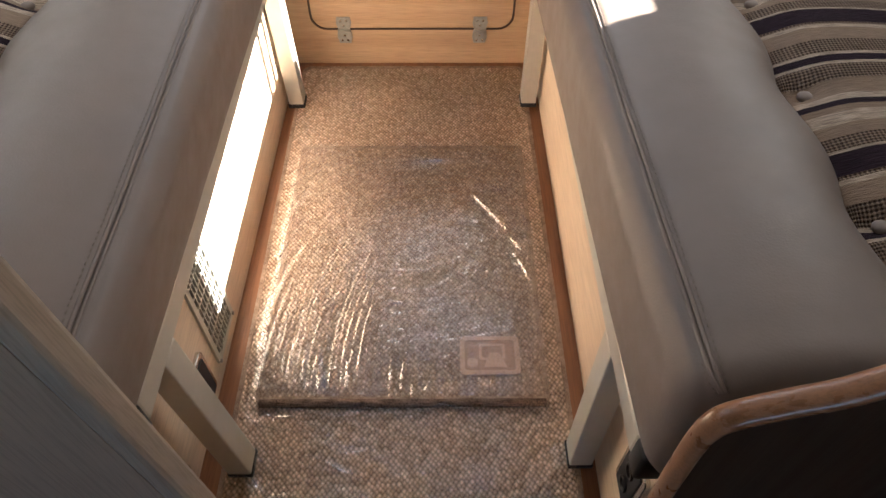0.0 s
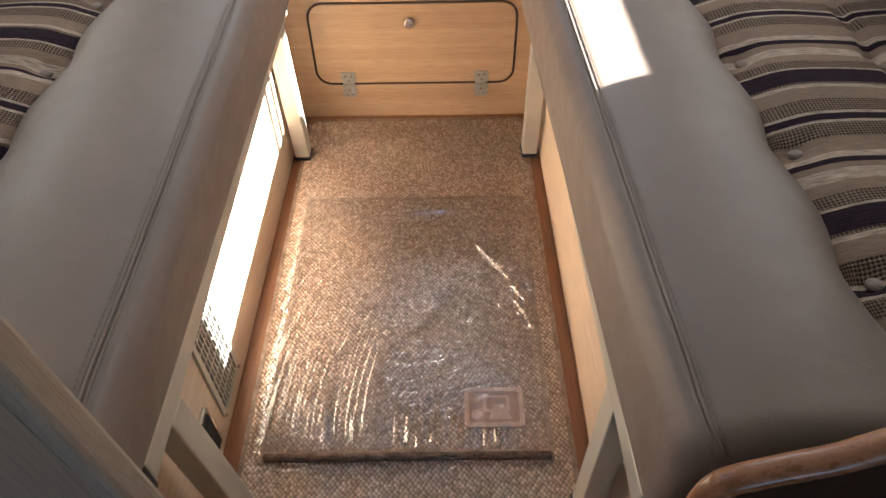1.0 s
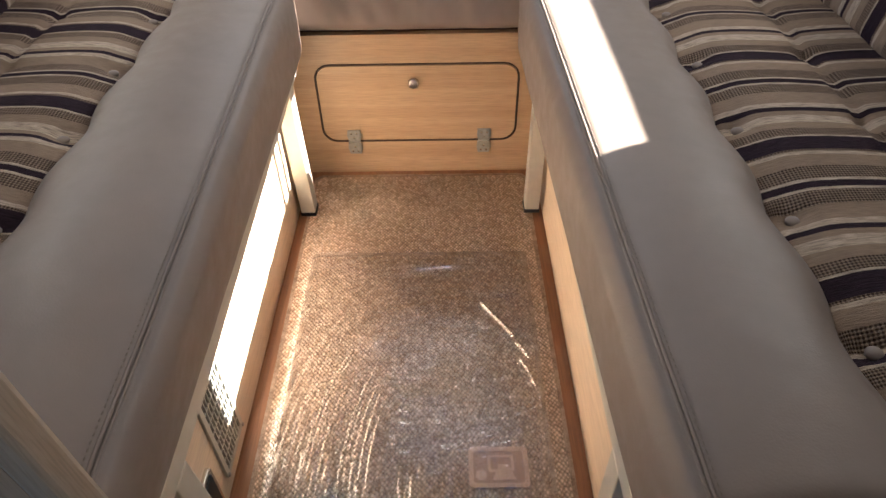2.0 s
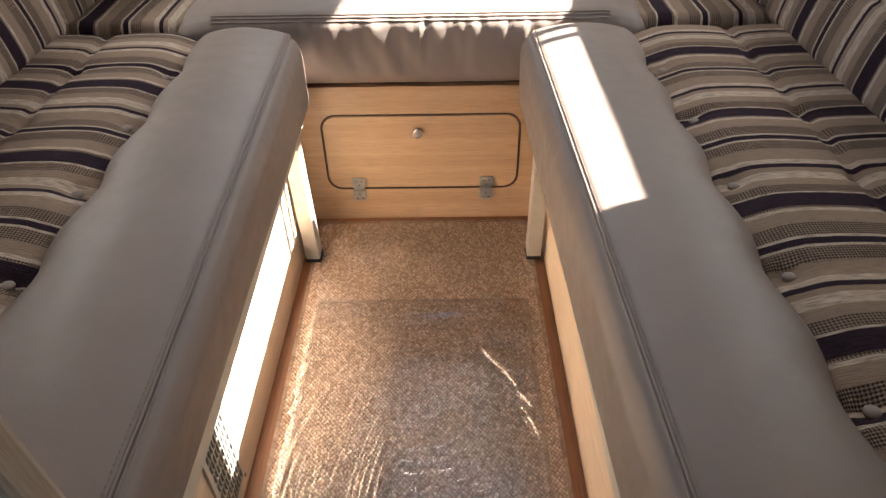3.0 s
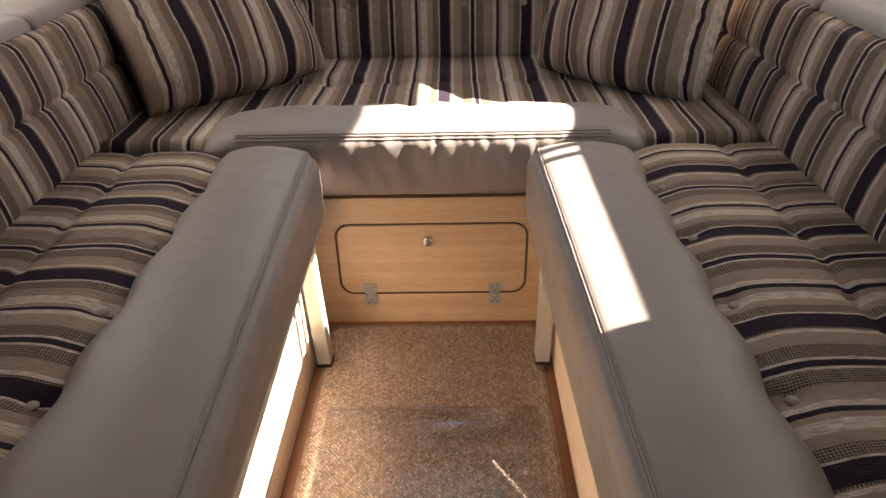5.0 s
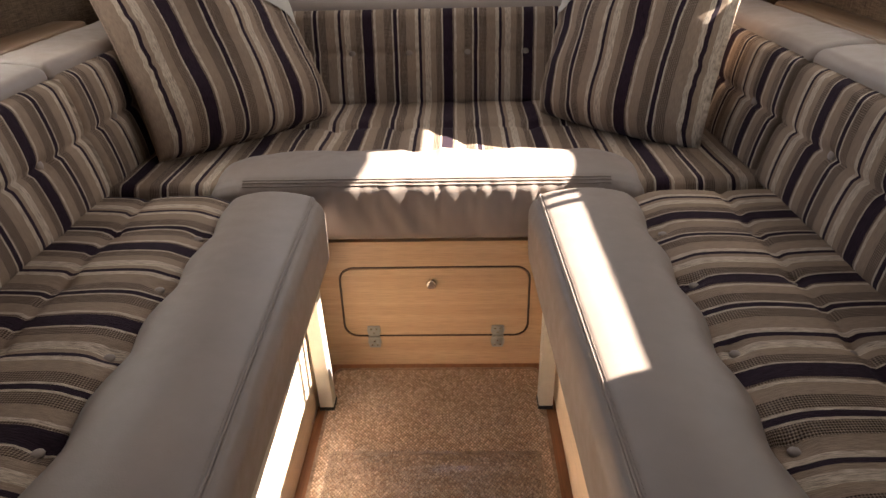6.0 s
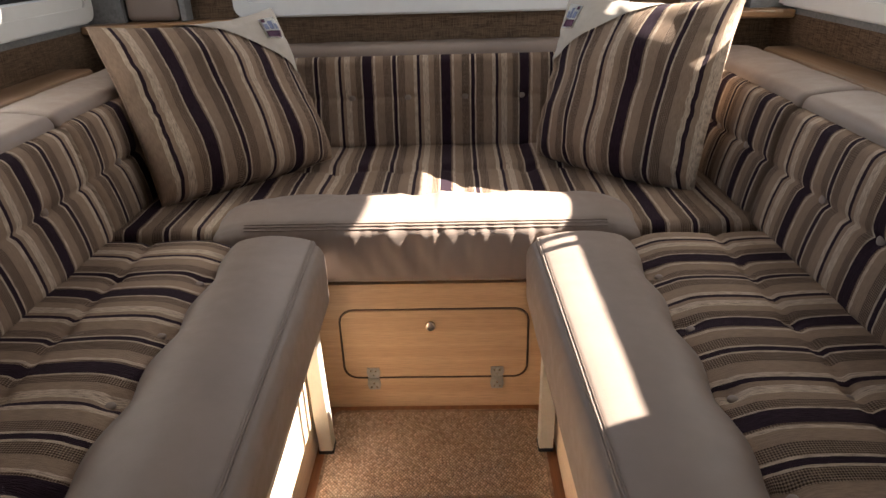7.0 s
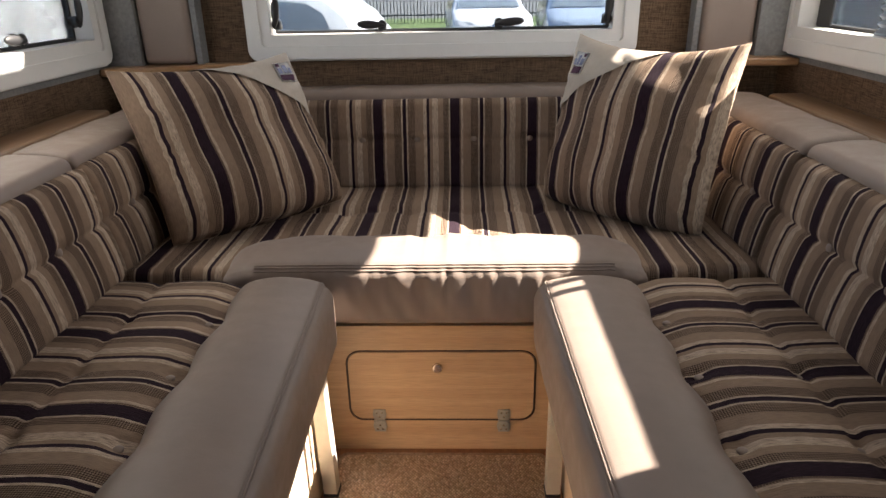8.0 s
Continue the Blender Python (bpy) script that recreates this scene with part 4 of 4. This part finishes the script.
# ---- scatter pillows ----
def pillow(centre, right, up, size, tall, phase, corner, label):
    """A plump square pillow with drawn-out corners and one plain corner that carries a badge."""
    t = thing("scatter_pillow", centre, label, "pillow", "scatter pillows")
    ex = Vector(right).normalized()
    ez = Vector(up) - ex * Vector(up).dot(ex)
    ez.normalize()
    ey = ez.cross(ex)          # away from the viewer
    C = Vector(centre)
    n, plump = 64, 0.116

    def point(u, v, side):
        r = max(abs(u), abs(v))
        pinch = 1 - 0.05 * (1 - v * v) * u * u
        pinch_v = 1 - 0.05 * (1 - u * u) * v * v
        d = plump * (math.cos(math.pi / 2 * min(1, abs(u))) * math.cos(math.pi / 2 * min(1, abs(v))) ** (0.7 if v < 0 else 1)) ** 0.38 * ((1 + 0.35 * max(0, -v)) if side > 0 else 0.5)
        d += 0.016 * fold((u * 1.3 + centre[0] * 5, v * 1.3, side), 1.7) * (1 - r ** 4)
        rim = max(0, r - 0.72) / 0.28
        ang = math.atan2(v, u)
        d += 0.010 * rim * (1 - rim) * 4 * noise.noise((ang * (5 if v > 0.6 else 11), side * 3.0, centre[0]))
        sag = (-0.055 * (1 - u * u) * max(0, v) ** 2) - 0.045 * (1 - u * u) * min(0, v) ** 2
        curl = 0.006 * rim * noise.noise((ang * 4.5, 7.0, centre[1] * 3))
        return C - ey * curl + ex * (u * pinch * size / 2) + ez * (v * pinch_v * tall / 2 + sag * size) - ey * (d * side)

    def sheet(keep, side, lift=0.0, inset=0.0):
        bm = bmesh.new()
        layer = bm.loops.layers.uv.new("UVMap")
        vs, uvs = {}, {}
        g = [math.sin(math.pi / 2 * (2 * i / n - 1)) for i in range(n + 1)]
        for i in range(n):
            for j in range(n):
                if not keep((g[i] + g[i + 1]) / 2, (g[j] + g[j + 1]) / 2):
                    continue
                quad = []
                for a, b in ((i, j), (i + 1, j), (i + 1, j + 1), (i, j + 1)):
                    if (a, b) not in vs:
                        p = point(g[a], g[b], side) - ey * lift * side
                        vs[a, b] = bm.verts.new(p)
                        uvs[vs[a, b]] = (g[a] * size / 2 - phase, g[b] * size / 2)
                    quad.append(vs[a, b])
                f = bm.faces.new(quad)
                for l in f.loops:
                    l[layer].uv = uvs[l.vert]
        return bm
    part("front_cover", sheet(lambda u, v: True, 1), STRIPE, t, "striped woven front cover", normals=False)
    part("back_cover", sheet(lambda u, v: True, -1), STRIPE, t, normals=False)
    # the plain corner, a hand's width across, lies over the stripes
    bm = bmesh.new()
    m = 48
    grid = {}
    for i in range(m + 1):
        for j in range(m + 1 - i):
            u, v = corner * (1 - 1.30 * i / m), 1 - 1.0 * j / m
            grid[i, j] = bm.verts.new(point(u, v, 1) - ey * 0.0045 + (ez * 0.001))
    for i in range(m):
        for j in range(m - i):
            bm.faces.new((grid[i, j], grid[i + 1, j], grid[i, j + 1]))
            if j < m - i - 1:
                bm.faces.new((grid[i + 1, j], grid[i + 1, j + 1], grid[i, j + 1]))
    part("plain_corner", bm, CREAM, t, "plain cream faux suede corner")
    # piping round the rim
    ringp = []
    for k in range(4 * 40):
        a, f = k // 40, (k % 40) / 40 * 2 - 1
        u, v = ((f, -1), (1, f), (-f, 1), (-1, -f))[a]
        ringp.append(point(u, v, 1))
    bm = bmesh.new()
    rows = [[bm.verts.new(p + ez * 0.0017 * math.cos(w) + ey * 0.0017 * math.sin(w)) for w in [2 * math.pi * j / 7 for j in range(7)]] for p in ringp]
    for a, b in zip(rows, rows[1:] + rows[:1]):
        for j in range(7):
            bm.faces.new((a[j], a[(j + 1) % 7], b[(j + 1) % 7], b[j]))
    part("seam", bm, BINDING, t)
    # badge sewn on the corner
    def patch(u0, u1, v0, v1, lift, mat, n_="badge", parent=None, lab_=""):
        bm2 = bmesh.new()
        k = 6
        pts = [[bm2.verts.new(point(corner * (u0 + (u1 - u0) * i / k), v0 + (v1 - v0) * j / k, 1) - ey * lift) for j in range(k + 1)] for i in range(k + 1)]
        for i in range(k):
            for j in range(k):
                bm2.faces.new((pts[i][j], pts[i + 1][j], pts[i + 1][j + 1], pts[i][j + 1]))
        bmesh.ops.solidify(bm2, geom=bm2.faces[:], thickness=0.001)
        return part(n_, bm2, mat, parent or t, lab_)
    b = patch(0.62, 0.86, 0.50, 0.80, 0.0075, BADGE_W, "badge", None, "small woven badge in white, blue and plum")
    patch(0.63, 0.85, 0.51, 0.60, 0.0095, BADGE_P, "band", b)
    patch(0.64, 0.70, 0.62, 0.71, 0.0095, BADGE_B, "block", b)
    patch(0.715, 0.775, 0.62, 0.75, 0.0095, BADGE_B, "block", b)
    patch(0.79, 0.845, 0.62, 0.70, 0.0095, BADGE_B, "block", b)
    patch(0.64, 0.69, 0.735, 0.785, 0.0095, BADGE_P, "dot", b)
    return t


pillow((-0.519, 1.735, 0.661), (0.70, 0.715, 0.0), (-0.165, 0.141, 0.366), 0.465, 0.425, 0.085, 1, "plump striped scatter pillow leaning in the corner")
pillow((0.481, 1.761, 0.672), (0.307, -0.308, 0), (0.088, 0.078, 0.402), 0.45, 0.435, 0.05, -1, "plump striped scatter pillow with a sunlit top edge")


# ---- shelves and corner posts ----
def shelf(name, pts, z, th, label, mat):
    o = part(name, slab(pts, 2, z - th, z, 0.006), mat, smooth=False)
    return tagged(o, label, "shelf", "shelves")


for s, y_end in ((1, 1.90), (-1, 1.80)):
    shelf("side_shelf", [(s * 0.852, y_end), (s * 0.870, y_end + 0.025), (s * 0.9495, y_end + 0.025), (s * 0.9495, 0.34), (s * 0.832, 0.34), (s * 0.834, 1.2)][::s], 0.727, 0.017, "beech shelf with a rounded front edge above the backrest", BEECH_SHELF)
    shelf("corner_shelf", [(s * 0.555, 2.0885), (s * 0.56, 2.055), (s * 0.66, 2.02), (s * 0.80, 1.985), (s * 0.9495, 1.965), (s * 0.9495, 2.0885)][::s], 0.812, 0.022, "small beech corner shelf under the padded post", BEECH_SOLID)
    post = thing("corner_post", (s * 0.78, 2.05, 0.812), "padded taupe leather corner post beside the window", "post", "corner posts")
    part("padding", soft_box((0.145, 0.05, 1.03), 0.018, 0.02, lambda p, f, s=s: Vector((s * 0.775 + p.x, 2.055 + p.y, 0.812 + 0.516 + p.z))), LEATHER, post)
    part("felt_side", box(*sorted((s * 0.85, s * 0.949)), 2.02, 2.088, 0.8125, 1.84), FELT, post, "grey felt strip", smooth=False)
    part("felt_side", box(*sorted((s * 0.684, s * 0.6995)), 2.04, 2.088, 0.8125, 1.84), FELT, post, "grey felt strip", smooth=False)

# ---- outside ----
GZ = -0.62
g = part("ground", box(-400, 400, -400, 400, GZ - 0.2, GZ), ASPHALT, smooth=False)
tagged(g, "grey asphalt parking ground reaching to the horizon", "ground", kind="structure")
g = part("verge", box(-60, 60, 24, 30, GZ - 0.05, GZ + 0.10), TURF, smooth=False)
tagged(g, "sunlit green grass strip below the fence", "grass", kind="stuff")
fence = thing("fence", (0, 27, GZ), "dark vertical bar fence standing in the grass", "fence")
bar = None
for i in range(150):
    x = -10 + i * 0.13
    if bar is None:
        bar = part("bar", box(-0.012, 0.012, 26.988, 27.012, GZ, GZ + 2.0), FENCE, fence, smooth=False)
        bar.location.x = x
    else:
        o = bar.copy()
        scene.collection.objects.link(o)
        o.location.x = x
for z in (GZ + 0.35, GZ + 1.85):
    part("rail", box(-10, 9.5, 26.98, 27.02, z, z + 0.05), FENCE, fence, smooth=False)


def car(at, turn, paint, label, length=4.2, width=1.78, high=1.48):
    """A parked hatchback: side outline drawn out, cabin drawn in, glass, lamps and wheels."""
    c = thing("car", (0, 0, 0), label, "car", "parked cars")
    L, W = length / 2, width / 2
    prof = [(-L, 0.28), (-L + 0.02, 0.75), (-L + 0.10, 0.92), (-L + 0.30, 1.20), (-L + 0.62, high - 0.05), (-0.6, high), (0.15, high - 0.03), (0.75, 1.12), (1.0, 0.98), (L - 0.25, 0.85), (L - 0.04, 0.68), (L, 0.45), (L - 0.05, 0.26)]
    bm = bmesh.new()
    rows = []
    for k in (-1.0, -0.96, -0.8, -0.4, 0.0, 0.4, 0.8, 0.96, 1.0):
        row = []
        for x, z in prof:
            tuck = max(0, (z - 0.92) / 0.55) * 0.22
            edge = 1 - 0.05 * max(0, abs(k) - 0.9) / 0.1
            row.append(bm.verts.new((x * edge, k * (W - tuck), (z - 0.5) * edge + 0.5)))
        rows.append(row)
    n = len(prof)
    for a, b in zip(rows, rows[1:]):
        for i in range(n):
            bm.faces.new((a[i], a[(i + 1) % n], b[(i + 1) % n], b[i]))
    bm.faces.new(rows[0])
    bm.faces.new(rows[-1])
    body = part("body", bm, paint, c)

    def panel(name, pts, mat, lab_=""):
        b2 = bmesh.new()
        f = b2.faces.new([b2.verts.new(p) for p in pts])
        bmesh.ops.solidify(b2, geom=[f], thickness=0.02)
        return part(name, b2, mat, c, lab_, smooth=False)
    for s in (1, -1):
        def sidep(x, z):
            return (x, s * (W - max(0, (z - 0.92) / 0.55) * 0.22 + 0.006), z)
        panel("side_window", [sidep(x, z) for x, z in ((-1.55, 1.0), (-1.42, 1.22), (-1.15, 1.36), (-0.62, 1.40), (-0.62, 0.97))], CAR_GLASS, "tinted side window")
        panel("side_window", [sidep(x, z) for x, z in ((-0.54, 0.97), (-0.54, 1.40), (0.10, 1.38), (0.70, 1.02), (0.70, 0.97))], CAR_GLASS, "tinted side window")
        panel("headlamp", [(L - 0.10, s * (W - 0.05), 0.62), (L - 0.02, s * (W - 0.42), 0.60), (L - 0.06, s * (W - 0.42), 0.74), (L - 0.20, s * (W - 0.06), 0.78)], LAMP_GLASS, "clear headlamp")
        for x in (-L + 0.78, L - 0.80):
            wh = part("wheel", tube((x, s * (W - 0.20), 0.31), (x, s * (W + 0.005), 0.31), 0.31, 28, 0.03), RUBBER, c, "black tyre")
            part("rim", tube((x, s * (W + 0.003), 0.31), (x, s * (W + 0.012), 0.31), 0.20, 24), ALU, wh)
    panel("windscreen", [(0.20, -W + 0.30, high - 0.06), (0.20, W - 0.30, high - 0.06), (0.98, W - 0.16, 1.02), (0.98, -W + 0.16, 1.02)], CAR_GLASS, "tinted windscreen")
    panel("grille", [(L + 0.004, -0.45, 0.40), (L + 0.004, 0.45, 0.40), (L - 0.015, 0.45, 0.66), (L - 0.015, -0.45, 0.66)], BLACK, "dark grille")
    part("badge", tube((L - 0.01, 0, 0.64), (L + 0.03, 0, 0.64), 0.07, 20), CHROME, c, "plain round badge")
    panel("rear_window", [(-L + 0.17, -W + 0.24, 1.00), (-L + 0.17, W - 0.24, 1.00), (-L + 0.56, W - 0.30, high - 0.09), (-L + 0.56, -W + 0.30, high - 0.09)], CAR_GLASS, "tinted rear window")
    c.location = (at[0], at[1], GZ)
    c.rotation_euler = (0, 0, radians(turn))
    return c


car((-3.2, 11.0), 170, CAR_WHITE, "white hatchback parked behind the camper")
car((0.6, 17.5), -86, CAR_WHITE, "white car parked nose on by the fence")
car((2.85, 17.0), -92, CAR_BLUE, "pale blue car parked nose on by the fence")


def camper_van(face, side, y0, y1, label):
    """A white box-bodied camper van; face is the x of the wall that is seen, side points at the viewer."""
    v = thing("camper_van", (face, (y0 + y1) / 2, GZ), label, "camper van", "parked camper vans")
    part("body", slab(round_rect(y0, y1, GZ + 0.35, GZ + 2.7, 0.25), 0, *sorted((face, face - side * 2.0)), 0.06), CAR_WHITE, v, smooth=False)
    part("skirt", box(*sorted((face - side * 0.02, face - side * 1.9)), y0 + 0.2, y1 - 0.2, GZ + 0.15, GZ + 0.349), GREY_LINE, v, smooth=False)
    n = y1 - y0
    part("side_window", slab(round_rect(y0 + 0.35 * n, y0 + 0.6 * n, GZ + 1.35, GZ + 2.0, 0.08), 0, *sorted((face - side * 0.01, face + side * 0.02))), CAR_GLASS, v, "tinted side window", smooth=False)
    for k, (fa, za, fb, zb) in enumerate(((0.16, 0.2, 0.8, 0.45), (0.16, -0.05, 0.8, 0.20), (0.22, 0.75, 0.22, -0.1), (0.33, 0.65, 0.33, -0.1), (0.35, 0.65, 0.35, -0.1), (0.62, 0.9, 0.62, -0.1))):
        bm = bmesh.new()
        prev = None
        for i in range(25):
            f = i / 24
            bow = 0.18 * math.sin(math.pi * f) if k < 2 else 0
            c = Vector((face + side * 0.002, y0 + n * (fa + (fb - fa) * f), za + (zb - za) * f + bow))
            cur = [bm.verts.new(c + Vector((0.006 * math.cos(a), 0.012 * math.cos(a + 0.8), 0.012 * math.sin(a)))) for a in [2 * math.pi * j / 6 for j in range(6)]]
            if prev:
                for j in range(6):
                    bm.faces.new((prev[j], prev[(j + 1) % 6], cur[(j + 1) % 6], cur[j]))
            prev = cur
        part("decal_line", bm, GREY_LINE, v)
    for y in (y0 + 1.2, y1 - 1.6):
        w = part("wheel", tube((face - side * 0.25, y, GZ + 0.34), (face + side * 0.01, y, GZ + 0.34), 0.34, 28, 0.03), RUBBER, v, "black tyre")
        part("rim", tube((face + side * 0.01, y, GZ + 0.34), (face + side * 0.02, y, GZ + 0.34), 0.22, 24), ALU, w)
    return v


camper_van(-4.2, 1, 5.0, 12.4, "white camper van with thin grey decal lines")
camper_van(3.4, -1, 4.6, 11.0, "white camper van standing in its own shade")
